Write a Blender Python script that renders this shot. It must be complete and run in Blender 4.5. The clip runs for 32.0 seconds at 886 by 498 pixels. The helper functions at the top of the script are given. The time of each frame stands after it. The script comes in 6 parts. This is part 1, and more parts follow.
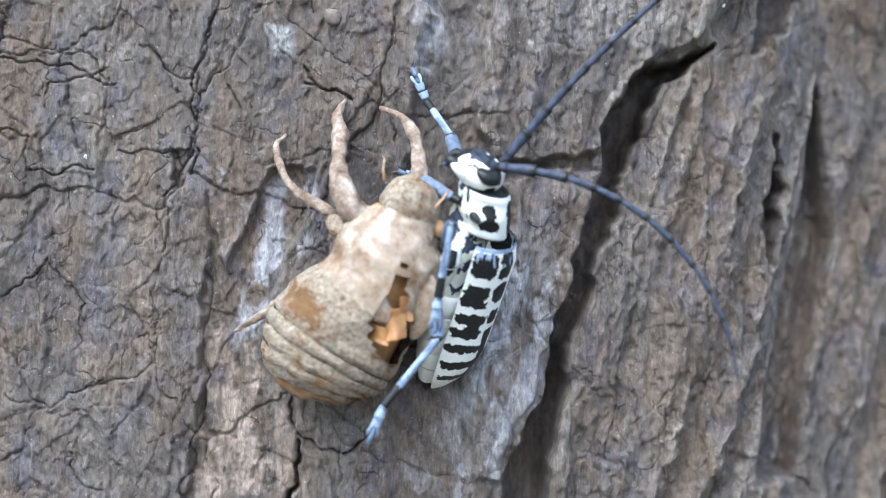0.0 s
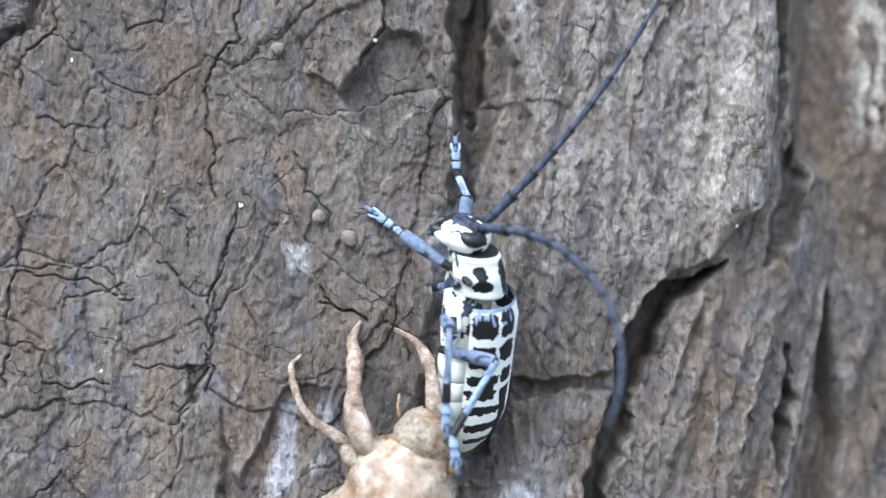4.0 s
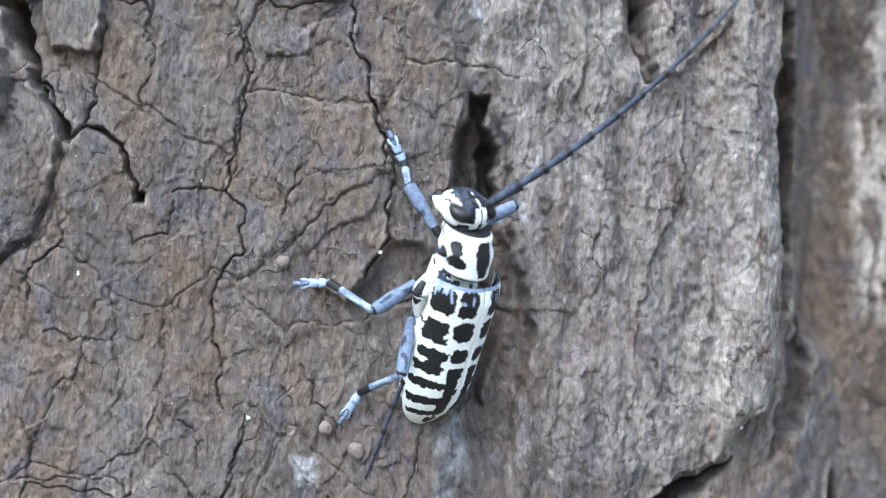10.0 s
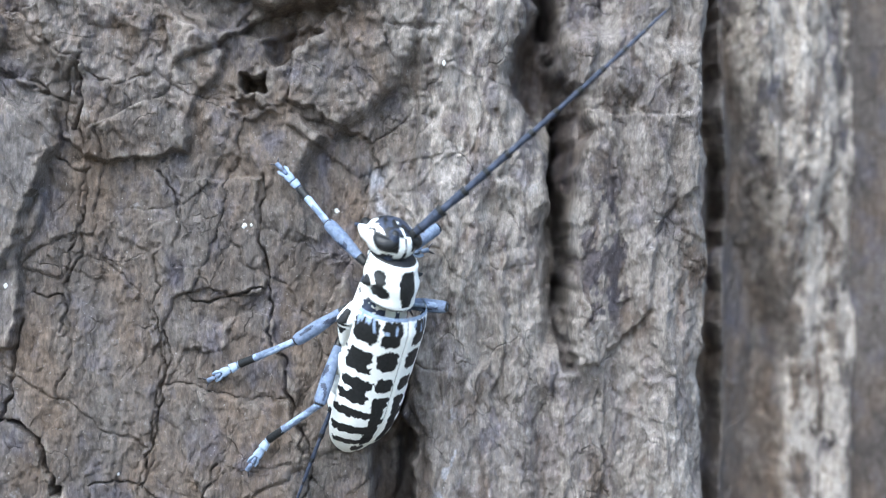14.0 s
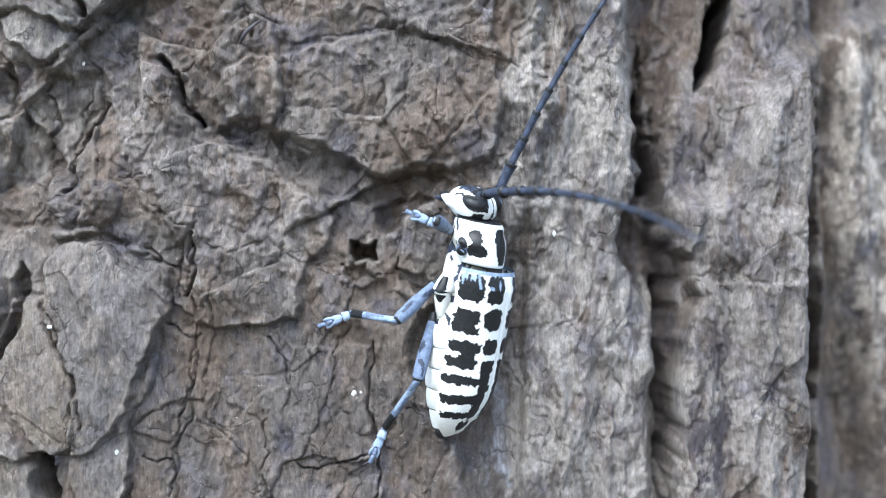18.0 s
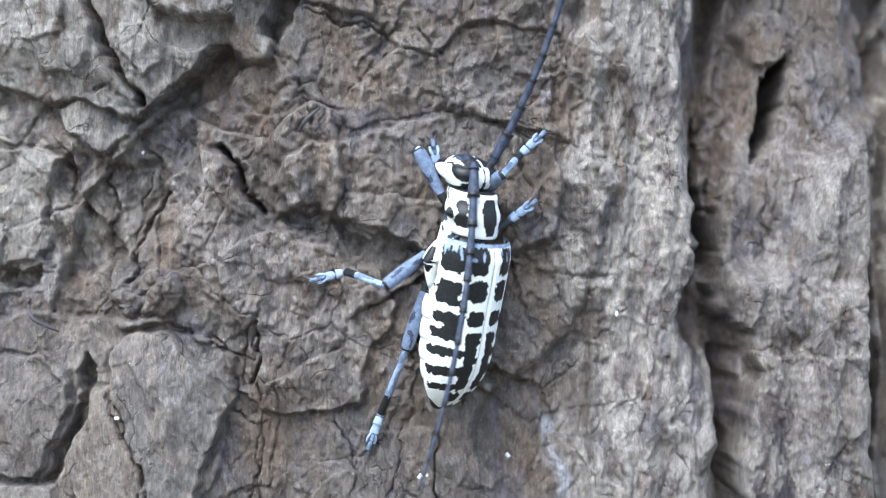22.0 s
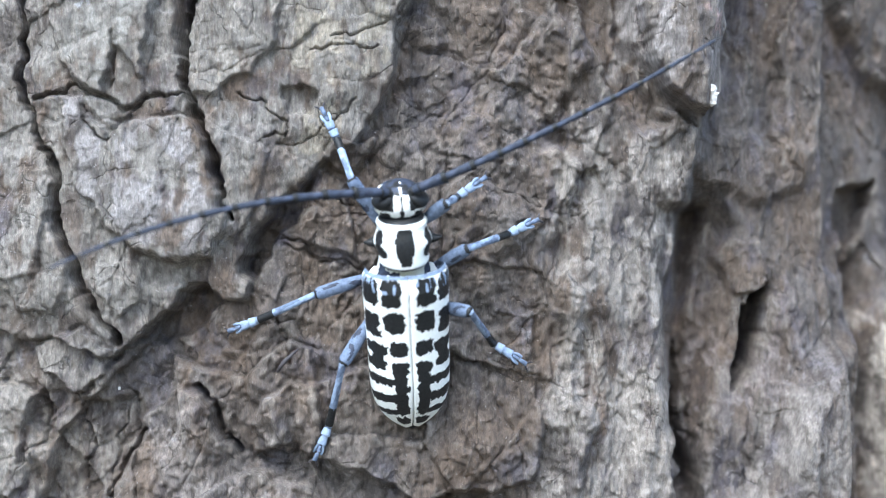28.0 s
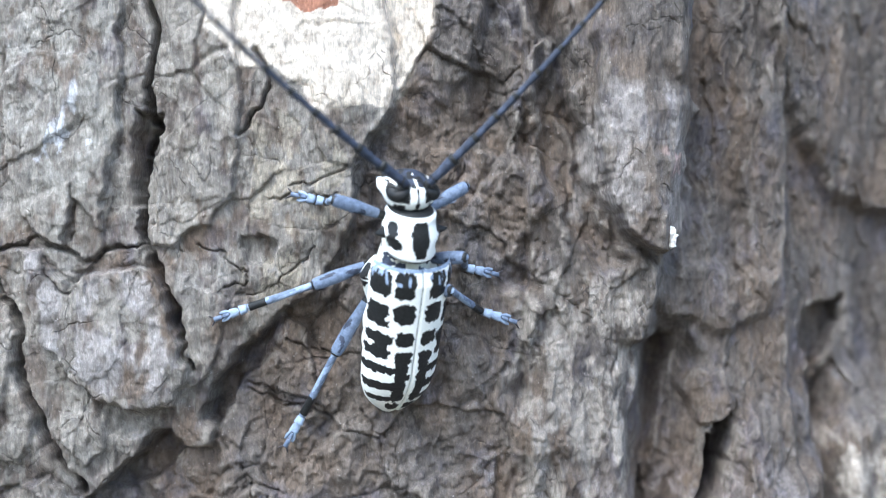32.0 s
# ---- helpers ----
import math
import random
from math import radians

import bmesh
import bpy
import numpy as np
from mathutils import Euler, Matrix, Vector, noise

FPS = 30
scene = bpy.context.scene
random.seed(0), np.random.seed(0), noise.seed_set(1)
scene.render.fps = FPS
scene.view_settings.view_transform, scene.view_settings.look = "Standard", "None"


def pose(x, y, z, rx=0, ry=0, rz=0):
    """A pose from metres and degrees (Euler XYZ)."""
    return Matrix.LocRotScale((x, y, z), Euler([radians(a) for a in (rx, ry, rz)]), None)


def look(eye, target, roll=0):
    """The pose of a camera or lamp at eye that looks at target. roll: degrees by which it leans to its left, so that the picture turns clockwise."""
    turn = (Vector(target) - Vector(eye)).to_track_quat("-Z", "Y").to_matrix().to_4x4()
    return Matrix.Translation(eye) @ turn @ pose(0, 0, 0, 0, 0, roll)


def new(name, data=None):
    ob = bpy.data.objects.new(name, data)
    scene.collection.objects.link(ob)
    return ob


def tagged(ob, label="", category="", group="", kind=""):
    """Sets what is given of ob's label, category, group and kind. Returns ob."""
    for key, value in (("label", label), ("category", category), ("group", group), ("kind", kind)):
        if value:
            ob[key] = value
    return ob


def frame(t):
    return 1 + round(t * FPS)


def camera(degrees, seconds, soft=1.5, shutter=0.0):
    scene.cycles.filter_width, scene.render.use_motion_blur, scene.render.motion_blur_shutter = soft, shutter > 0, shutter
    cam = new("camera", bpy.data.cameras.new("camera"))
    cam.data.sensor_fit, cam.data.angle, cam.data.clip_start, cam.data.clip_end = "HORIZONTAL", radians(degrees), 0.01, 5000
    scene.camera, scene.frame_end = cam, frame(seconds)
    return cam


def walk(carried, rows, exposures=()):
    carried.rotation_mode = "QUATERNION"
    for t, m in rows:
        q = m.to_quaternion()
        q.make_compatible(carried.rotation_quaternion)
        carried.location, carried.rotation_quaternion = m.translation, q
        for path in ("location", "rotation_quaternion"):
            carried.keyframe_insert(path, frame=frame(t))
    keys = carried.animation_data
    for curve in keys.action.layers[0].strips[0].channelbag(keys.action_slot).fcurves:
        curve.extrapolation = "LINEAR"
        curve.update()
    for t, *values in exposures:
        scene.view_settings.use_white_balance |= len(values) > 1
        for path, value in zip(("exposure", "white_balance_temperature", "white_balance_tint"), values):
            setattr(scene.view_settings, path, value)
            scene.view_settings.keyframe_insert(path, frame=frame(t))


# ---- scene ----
# A close view of a tree trunk: a white-and-black longhorn beetle climbs past a shed cicada skin.
# Places in the code below are in millimetres (MM turns them into metres): x across the trunk, y into it, z up.
MM = 0.001
cam = camera(40.0, 32.0, soft=1.0, shutter=0.25)
PATH = [
    (0.0, (0.00014, -0.15877, 0.00100), (-0.00002, -0.00877, 0.00157), -0.10),
    (0.5, (0.00010, -0.15893, 0.00323), (0.00047, -0.00893, 0.00380), -0.04),
    (1.0, (-0.00277, -0.15954, 0.00796), (-0.00103, -0.00955, 0.00713), 0.03),
    (1.5, (-0.00279, -0.15939, 0.00768), (-0.00196, -0.00939, 0.00838), 0.12),
    (2.0, (-0.00232, -0.15932, 0.00730), (-0.00131, -0.00934, 0.00947), 0.13),
    (2.5, (-0.00339, -0.15955, 0.00973), (-0.00246, -0.00959, 0.01310), 0.15),
    (3.0, (-0.00625, -0.15997, 0.01865), (-0.00494, -0.01001, 0.02181), 0.30),
    (3.5, (-0.00721, -0.16026, 0.02771), (-0.00590, -0.01029, 0.03054), 0.52),
    (4.0, (-0.00193, -0.16005, 0.02826), (-0.00199, -0.01007, 0.03036), 0.74),
    (4.5, (0.00327, -0.15986, 0.02573), (0.00382, -0.00988, 0.02823), 0.43),
    (6.5, (0.00302, -0.16019, 0.03189), (0.00137, -0.01021, 0.03033), -0.41),
    (7.0, (0.00063, -0.16044, 0.03687), (-0.00085, -0.01046, 0.03484), -0.43),
    (7.5, (-0.00250, -0.16044, 0.04048), (-0.00319, -0.01045, 0.03875), -0.34),
    (8.0, (-0.00174, -0.16050, 0.04434), (-0.00326, -0.01053, 0.04232), -0.07),
    (8.5, (-0.00265, -0.16057, 0.04879), (-0.00340, -0.01059, 0.04651), -0.13),
    (9.0, (-0.00272, -0.16062, 0.05248), (-0.00352, -0.01064, 0.05045), 0.06),
    (9.5, (-0.00387, -0.16083, 0.05748), (-0.00453, -0.01084, 0.05524), 0.27),
    (10.0, (-0.00282, -0.16092, 0.05920), (-0.00297, -0.01092, 0.05835), 0.26),
    (10.5, (-0.00107, -0.16107, 0.06070), (-0.00168, -0.01107, 0.06064), 0.22),
    (11.0, (-0.00334, -0.16113, 0.06302), (-0.00329, -0.01113, 0.06289), 0.34),
    (11.5, (-0.00487, -0.16114, 0.06620), (-0.00440, -0.01114, 0.06625), 0.31),
    (12.0, (-0.00346, -0.16111, 0.06915), (-0.00353, -0.01111, 0.06924), 0.23),
    (12.5, (-0.00589, -0.16100, 0.07086), (-0.00530, -0.01100, 0.07131), 0.26),
    (13.0, (-0.00394, -0.16073, 0.07688), (-0.00368, -0.01073, 0.07724), 0.36),
    (13.5, (0.00263, -0.16056, 0.09233), (0.00254, -0.01056, 0.09185), 0.33),
    (14.0, (0.00780, -0.16042, 0.09773), (0.00780, -0.01042, 0.09730), 0.25),
    (14.5, (0.00470, -0.16036, 0.09469), (0.00384, -0.01036, 0.09454), 0.20),
    (15.0, (-0.00424, -0.16052, 0.09787), (-0.00465, -0.01052, 0.09776), 0.27),
    (15.5, (-0.00964, -0.16102, 0.10304), (-0.00970, -0.01102, 0.10353), 0.44),
    (17.5, (-0.00611, -0.16117, 0.11490), (-0.00589, -0.01117, 0.11538), 0.73),
    (18.0, (-0.00666, -0.16126, 0.11882), (-0.00685, -0.01126, 0.11943), 0.79),
    (18.5, (-0.00992, -0.16145, 0.11644), (-0.01050, -0.01146, 0.11793), 0.51),
    (19.0, (-0.00941, -0.16139, 0.11433), (-0.00953, -0.01140, 0.11605), 0.34),
    (19.5, (-0.00727, -0.16149, 0.11638), (-0.00765, -0.01149, 0.11699), -0.29),
    (20.0, (-0.01042, -0.16153, 0.11919), (-0.01073, -0.01153, 0.11870), -0.39),
    (20.5, (-0.01262, -0.16156, 0.11968), (-0.01275, -0.01156, 0.12056), -0.36),
    (21.0, (-0.01672, -0.16161, 0.12550), (-0.01665, -0.01161, 0.12603), -0.29),
    (21.5, (-0.01714, -0.16179, 0.13137), (-0.01729, -0.01179, 0.13043), -0.25),
    (22.0, (-0.01475, -0.16174, 0.13121), (-0.01512, -0.01175, 0.13050), -0.38),
    (22.5, (-0.01617, -0.16182, 0.13105), (-0.01681, -0.01182, 0.13021), -0.33),
    (23.0, (-0.01767, -0.16163, 0.13150), (-0.01797, -0.01163, 0.13111), -0.26),
    (23.5, (-0.01839, -0.16172, 0.13922), (-0.01896, -0.01172, 0.13924), -0.18),
    (24.0, (-0.01909, -0.16170, 0.14381), (-0.01974, -0.01170, 0.14408), -0.24),
    (24.5, (-0.01565, -0.16121, 0.14164), (-0.01594, -0.01121, 0.14183), -0.34),
    (25.0, (-0.01479, -0.16084, 0.14120), (-0.01566, -0.01084, 0.14096), -0.43),
    (25.5, (-0.01900, -0.16086, 0.14211), (-0.02033, -0.01087, 0.14331), -0.43),
    (27.5, (-0.01800, -0.16073, 0.15916), (-0.01672, -0.01074, 0.15836), -0.16),
    (28.0, (-0.01388, -0.16051, 0.16084), (-0.01243, -0.01052, 0.16197), -0.19),
    (28.5, (-0.01373, -0.16060, 0.16297), (-0.01260, -0.01061, 0.16459), -0.28),
    (29.0, (-0.01859, -0.16049, 0.16343), (-0.01635, -0.01054, 0.16656), -0.23),
    (29.5, (-0.01517, -0.16095, 0.16784), (-0.01617, -0.01096, 0.16956), -0.05),
    (30.0, (-0.01360, -0.16118, 0.17351), (-0.01312, -0.01119, 0.17213), 0.16),
    (30.5, (-0.00888, -0.16121, 0.17561), (-0.00798, -0.01122, 0.17406), 0.03),
    (31.0, (-0.00530, -0.16096, 0.17809), (-0.00492, -0.01097, 0.17621), -0.31),
    (31.5, (-0.00586, -0.16106, 0.18008), (-0.00532, -0.01108, 0.17790), -0.90),
    (32.0, (-0.00662, -0.16097, 0.18406), (-0.00695, -0.01100, 0.18119), -0.98),
]
walk(cam, [(t, look(eye, target, roll)) for t, eye, target, roll in PATH], [(0, 1.76, 6040, 7), (32, 1.76, 6040, 7)])
cam.data.dof.use_dof = True
cam.data.dof.focus_distance = 0.158
cam.data.dof.aperture_fstop = 11.0

# ---- world and light: open shade under a bright sky ----
world = bpy.data.worlds.new("world")
scene.world = world
world.use_nodes = True
wn, wl = world.node_tree.nodes, world.node_tree.links
sky = wn.new("ShaderNodeTexSky")
sky.sky_type = "NISHITA"
sky.sun_disc = False
sky.sun_elevation = radians(52)
sky.sun_rotation = radians(200)
sky.air_density, sky.dust_density = 1.0, 2.0
wn["Background"].inputs["Strength"].default_value = 0.15
wl.new(sky.outputs["Color"], wn["Background"].inputs["Color"])

sun = new("sun", bpy.data.lights.new("sun", "SUN"))
sun.data.energy, sun.data.angle, sun.data.color = 1.75, radians(45), (0.93, 0.985, 1.0)
sun.matrix_world = look((-0.5, -0.75, 1.45), (0, 0, 0.1))

# ---- helpers for building ----
def part(name, bm, material, parent=None, label="", smooth=True):
    """One mesh object from a bmesh whose coordinates are in millimetres."""
    me = bpy.data.meshes.new(name)
    for v in bm.verts:
        v.co *= MM
    if smooth:
        for f in bm.faces:
            f.smooth = True
    bm.to_mesh(me)
    bm.free()
    for m in material if isinstance(material, (list, tuple)) else [material]:
        me.materials.append(m)
    ob = new(name, me)
    ob.parent = parent
    if label:
        tagged(ob, label)
    return ob


def grid_mesh(name, verts, faces, material, parent=None):
    """One smooth mesh object from arrays of places (metres) and quads."""
    me = bpy.data.meshes.new(name)
    me.vertices.add(len(verts))
    me.vertices.foreach_set("co", np.asarray(verts, np.float32).ravel())
    me.loops.add(4 * len(faces))
    me.loops.foreach_set("vertex_index", np.asarray(faces, np.int32).ravel())
    me.polygons.add(len(faces))
    me.polygons.foreach_set("loop_start", np.arange(0, 4 * len(faces), 4, dtype=np.int32))
    me.polygons.foreach_set("use_smooth", np.ones(len(faces), bool))
    me.update(calc_edges=True)
    me.materials.append(material)
    ob = new(name, me)
    ob.parent = parent
    return ob


# ---- materials ----
def material(name):
    m = bpy.data.materials.new(name)
    m.use_nodes = True
    return m, m.node_tree.nodes, m.node_tree.links, m.node_tree.nodes["Principled BSDF"]


def noise_node(n, l, coord, scale, detail=6, rough=0.6, stretch=(1, 1, 1), kind="FBM"):
    mp = n.new("ShaderNodeMapping")
    mp.inputs["Scale"].default_value = [scale * s for s in stretch]
    l.new(coord, mp.inputs["Vector"])
    t = n.new("ShaderNodeTexNoise")
    t.noise_type = kind
    t.inputs["Scale"].default_value = 1.0
    t.inputs["Detail"].default_value = detail
    t.inputs["Roughness"].default_value = rough
    l.new(mp.outputs["Vector"], t.inputs["Vector"])
    return t.outputs["Fac"]


def ramp(n, l, fac, stops):
    r = n.new("ShaderNodeValToRGB")
    while len(r.color_ramp.elements) < len(stops):
        r.color_ramp.elements.new(0.5)
    for e, (p, c) in zip(r.color_ramp.elements, stops):
        e.position, e.color = p, (*c, 1)
    l.new(fac, r.inputs["Fac"])
    return r.outputs["Color"]


def blend(n, l, fac, a, b, mode="MIX"):
    x = n.new("ShaderNodeMix")
    x.data_type, x.blend_type = "RGBA", mode
    for socket, v in ((x.inputs["Factor"], fac), (x.inputs[6], a), (x.inputs[7], b)):
        if hasattr(v, "links"):
            l.new(v, socket)
        else:
            socket.default_value = v if isinstance(v, (int, float)) else (*v, 1)
    return x.outputs[2]


def bump(n, l, bsdf, height, strength, distance):
    b = n.new("ShaderNodeBump")
    b.inputs["Strength"].default_value = strength
    b.inputs["Distance"].default_value = distance
    l.new(height, b.inputs["Height"])
    l.new(b.outputs["Normal"], bsdf.inputs["Normal"])
    return b


def bark_material(name, dark, mid, pale, lichen=0.35):
    m, n, l, bsdf = material(name)
    c = n.new("ShaderNodeTexCoord").outputs["Object"]
    broad = noise_node(n, l, c, 60, 5, 0.6, (1, 1, 0.5))
    hue = noise_node(n, l, c, 95, 4, 0.6, (1, 1, 0.6))
    fine = noise_node(n, l, c, 1100, 8, 0.74, (1, 1, 0.55))
    flecks = noise_node(n, l, c, 520, 8, 0.74, (1, 1, 0.6))
    col = ramp(n, l, broad, [(0.3, dark), (0.5, mid), (0.72, pale)])
    col = blend(n, l, ramp(n, l, hue, [(0.42, (0, 0, 0)), (0.62, (0.55, 0.55, 0.55))]), col, (0.2, 0.142, 0.098))
    cool = noise_node(n, l, c, 170, 5, 0.65, (1, 1, 0.7))
    col = blend(n, l, ramp(n, l, cool, [(0.52, (0, 0, 0)), (0.66, (0.65, 0.65, 0.65))]), col, (0.13, 0.125, 0.155))
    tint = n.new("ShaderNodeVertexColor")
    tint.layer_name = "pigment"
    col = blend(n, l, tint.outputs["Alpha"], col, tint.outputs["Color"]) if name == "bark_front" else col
    col = blend(n, l, 0.8, col, ramp(n, l, fine, [(0.3, (0.38, 0.355, 0.34)), (0.48, (0.84, 0.825, 0.815)), (0.7, (1.4, 1.38, 1.37))]), "MULTIPLY")
    col = blend(n, l, 0.72, col, ramp(n, l, flecks, [(0.34, (0.4, 0.37, 0.35)), (0.5, (0.88, 0.875, 0.875)), (0.68, (1.25, 1.23, 1.23))]), "MULTIPLY")
    fibre = noise_node(n, l, c, 3000, 5, 0.75, (1, 1, 0.2))
    woody = ramp(n, l, noise_node(n, l, c, 75, 4, 0.6), [(0.4, (0.25, 0.25, 0.25)), (0.58, (0.6, 0.6, 0.6))])
    col = blend(n, l, woody, col, ramp(n, l, fibre, [(0.32, (0.5, 0.485, 0.475)), (0.5, (1.05, 1.04, 1.03)), (0.66, (1.8, 1.78, 1.75))]), "MULTIPLY")
    stain = noise_node(n, l, c, 130, 6, 0.7, (1, 1, 0.6))
    col = blend(n, l, ramp(n, l, stain, [(0.62, (0, 0, 0)), (0.7, (0.75, 0.75, 0.75))]), col, (0.06, 0.055, 0.068))
    spots = noise_node(n, l, c, 240, 7, 0.75)
    col = blend(n, l, ramp(n, l, spots, [(0.62, (0, 0, 0)), (0.72, (lichen, lichen, lichen))]), col, (0.45, 0.45, 0.47))
    speck = noise_node(n, l, c, 2300, 3, 0.6)
    col = blend(n, l, ramp(n, l, speck, [(0.66, (0, 0, 0)), (0.74, (0.6, 0.6, 0.6))]), col, (0.5, 0.48, 0.47))
    # hair cracks: a broken net of thin dark lines
    bent = n.new("ShaderNodeVectorMath")
    bent.operation = "MULTIPLY_ADD"
    shift = n.new("ShaderNodeTexNoise")
    shift.inputs["Scale"].default_value, shift.inputs["Detail"].default_value = 260, 5
    l.new(c, shift.inputs["Vector"])
    l.new(shift.outputs["Color"], bent.inputs[0])
    bent.inputs[1].default_value = (0.0045, 0.0045, 0.0045)
    l.new(c, bent.inputs[2])
    stretch = n.new("ShaderNodeMapping")
    stretch.inputs["Scale"].default_value = (1, 1, 0.6)
    l.new(bent.outputs[0], stretch.inputs["Vector"])
    net = n.new("ShaderNodeTexVoronoi")
    net.feature = "DISTANCE_TO_EDGE"
    net.inputs["Scale"].default_value = 190
    l.new(stretch.outputs[0], net.inputs["Vector"])
    line = ramp(n, l, net.outputs["Distance"], [(0.0, (1, 1, 1)), (0.022, (0, 0, 0))])
    gate = ramp(n, l, noise_node(n, l, c, 150, 3, 0.5), [(0.5, (0, 0, 0)), (0.59, (1, 1, 1))])
    hair = blend(n, l, 1.0, line, gate, "MULTIPLY")
    col = blend(n, l, blend(n, l, 1.0, hair, (0.45, 0.45, 0.45), "MULTIPLY"), col, (0.03, 0.025, 0.022))
    l.new(col, bsdf.inputs["Base Color"])
    l.new(ramp(n, l, hue, [(0.35, (0.9, 0.9, 0.9)), (0.65, (0.62, 0.62, 0.62))]), bsdf.inputs["Roughness"])
    bsdf.inputs["Specular IOR Level"].default_value = 0.35
    relief = n.new("ShaderNodeMath")
    relief.operation = "MULTIPLY_ADD"
    relief.inputs[1].default_value = 0.55
    l.new(flecks, relief.inputs[0])
    grain = n.new("ShaderNodeMath")
    grain.operation = "MULTIPLY_ADD"
    grain.inputs[1].default_value = 0.5
    l.new(fibre, grain.inputs[0])
    l.new(fine, grain.inputs[2])
    l.new(grain.outputs[0], relief.inputs[2])
    groove = n.new("ShaderNodeMath")
    groove.operation = "MULTIPLY_ADD"
    groove.inputs[1].default_value = -0.5
    l.new(hair, groove.inputs[0])
    l.new(relief.outputs[0], groove.inputs[2])
    bump(n, l, bsdf, groove.outputs[0], 0.85, 0.0009)
    return m


BARK = bark_material("bark_side", (0.088, 0.076, 0.07), (0.145, 0.129, 0.119), (0.235, 0.214, 0.196))
BARK_FRONT = bark_material("bark_front", (0.088, 0.076, 0.07), (0.145, 0.129, 0.119), (0.235, 0.214, 0.196))

# ---- the trunk: height of the bark over a smooth trunk, on a fine grid ----
STEP = 0.19
XS = np.arange(-88, 72.01, STEP)
ZS = np.arange(-42, 226.01, STEP)
X, Z = np.meshgrid(XS, ZS)
rng = np.random.default_rng(7)


def wave(x, z, sx, sz, seed):
    """Smooth gradient noise of about -1 to 1 with cells of sx by sz millimetres."""
    g = np.random.default_rng(seed).normal(size=(256, 2))
    g /= np.linalg.norm(g, axis=1)[:, None]
    perm = np.random.default_rng(seed + 99).permutation(256)
    u, v = x / sx + 1000.37, z / sz + 1000.71
    iu, iv = np.floor(u).astype(int), np.floor(v).astype(int)
    fu, fv = u - iu, v - iv

    def corner(du, dv):
        k = g[perm[(perm[(iu + du) % 256] + iv + dv) % 256]]
        return k[..., 0] * (fu - du) + k[..., 1] * (fv - dv)
    su, sv = fu ** 3 * (fu * (fu * 6 - 15) + 10), fv ** 3 * (fv * (fv * 6 - 15) + 10)
    a = corner(0, 0) * (1 - su) + corner(1, 0) * su
    b = corner(0, 1) * (1 - su) + corner(1, 1) * su
    return 1.6 * (a * (1 - sv) + b * sv)


def fractal(x, z, sx, sz, octaves, seed, gain=0.5):
    total, weight = 0 * x, 1.0
    for k in range(octaves):
        total, weight = total + weight * wave(x, z, sx / 2 ** k, sz / 2 ** k, seed + 13 * k), weight * gain
    return total


# ragged edges: the drawn outlines are read at slightly shifted places
WX = X + 1.1 * fractal(X, Z, 7, 9, 4, 11, 0.6)
WZ = Z + 1.1 * fractal(X, Z, 9, 8, 4, 31, 0.6)
FX = X + 0.5 * fractal(X, Z, 3.2, 3.6, 3, 51, 0.6)
FZ = Z + 0.5 * fractal(X, Z, 3.6, 3.0, 3, 61, 0.6)
EX, EZ = FX + 0.5 * (WX - X), FZ + 0.5 * (WZ - Z)
H = np.zeros_like(X)


def window(points, reach):
    p = np.array(points)
    (x0, z0), (x1, z1) = p.min(0) - reach, p.max(0) + reach
    c0, c1 = np.searchsorted(XS, (x0, x1))
    r0, r1 = np.searchsorted(ZS, (z0, z1))
    return (slice(max(r0, 0), r1), slice(max(c0, 0), c1))


def to_line(points, x, z, closed):
    best = np.full(x.shape, 1e9)
    inside = np.zeros(x.shape, bool)
    ends = points[1:] + points[:1] if closed else points[1:]
    for (ax, az), (bx, bz) in zip(points, ends):
        dx, dz = bx - ax, bz - az
        k = np.clip(((x - ax) * dx + (z - az) * dz) / (dx * dx + dz * dz + 1e-9), 0, 1)
        best = np.minimum(best, (x - ax - k * dx) ** 2 + (z - az - k * dz) ** 2)
        if closed and az != bz:
            inside ^= ((az > z) != (bz > z)) & (x < (bx - ax) * (z - az) / (bz - az) + ax)
    return np.sqrt(best), inside


def smooth(a):
    a = np.clip(a, 0, 1)
    return a * a * (3 - 2 * a)


def broken(points, closed, seed, amount=0.16):
    """The same outline with its straight runs broken into short uneven ones."""
    r = np.random.default_rng(seed)
    pts = [np.array(q, float) for q in points]
    for _ in range(3):
        out = []
        ends = pts[1:] + pts[:1] if closed else pts[1:]
        for a, b in zip(pts, ends):
            d = b - a
            size = np.hypot(*d)
            out.append(a)
            if size > 0.7:
                out.append((a + b) / 2 + np.array([-d[1], d[0]]) * r.uniform(-amount, amount) * min(1, 5 / size))
        pts = out if closed else out + [pts[-1]]
    return [tuple(q) for q in pts]


def outline(points):
    return broken(points, True, int(abs(points[0][0] * 37 + points[1][1] * 11)) + 5)


def plate(points, height, edge):
    """A piece of bark that stands proud, highest a little inside its rim."""
    w = window(points, edge + 3)
    if H[w].size:
        d, inside = to_line(outline(points), 0.7 * X[w] + 0.3 * EX[w], 0.7 * Z[w] + 0.3 * EZ[w], True)
        d = np.where(inside, d, -d)
        dome = 0.4 if height > 1.9 and edge < 1.3 else 0.14
        H[w] += height * smooth(0.5 + d / (0.6 * edge)) * (1 - dome + dome * smooth(d / 7))
        if 1.4 < height < 5.5 and edge < 1.2:
            H[w] -= 0.6 * np.exp(-((d + 0.3 * edge + 0.25) / 0.3) ** 2) * smooth(0.35 + 1.3 * wave(X[w], Z[w], 5, 5, 83))


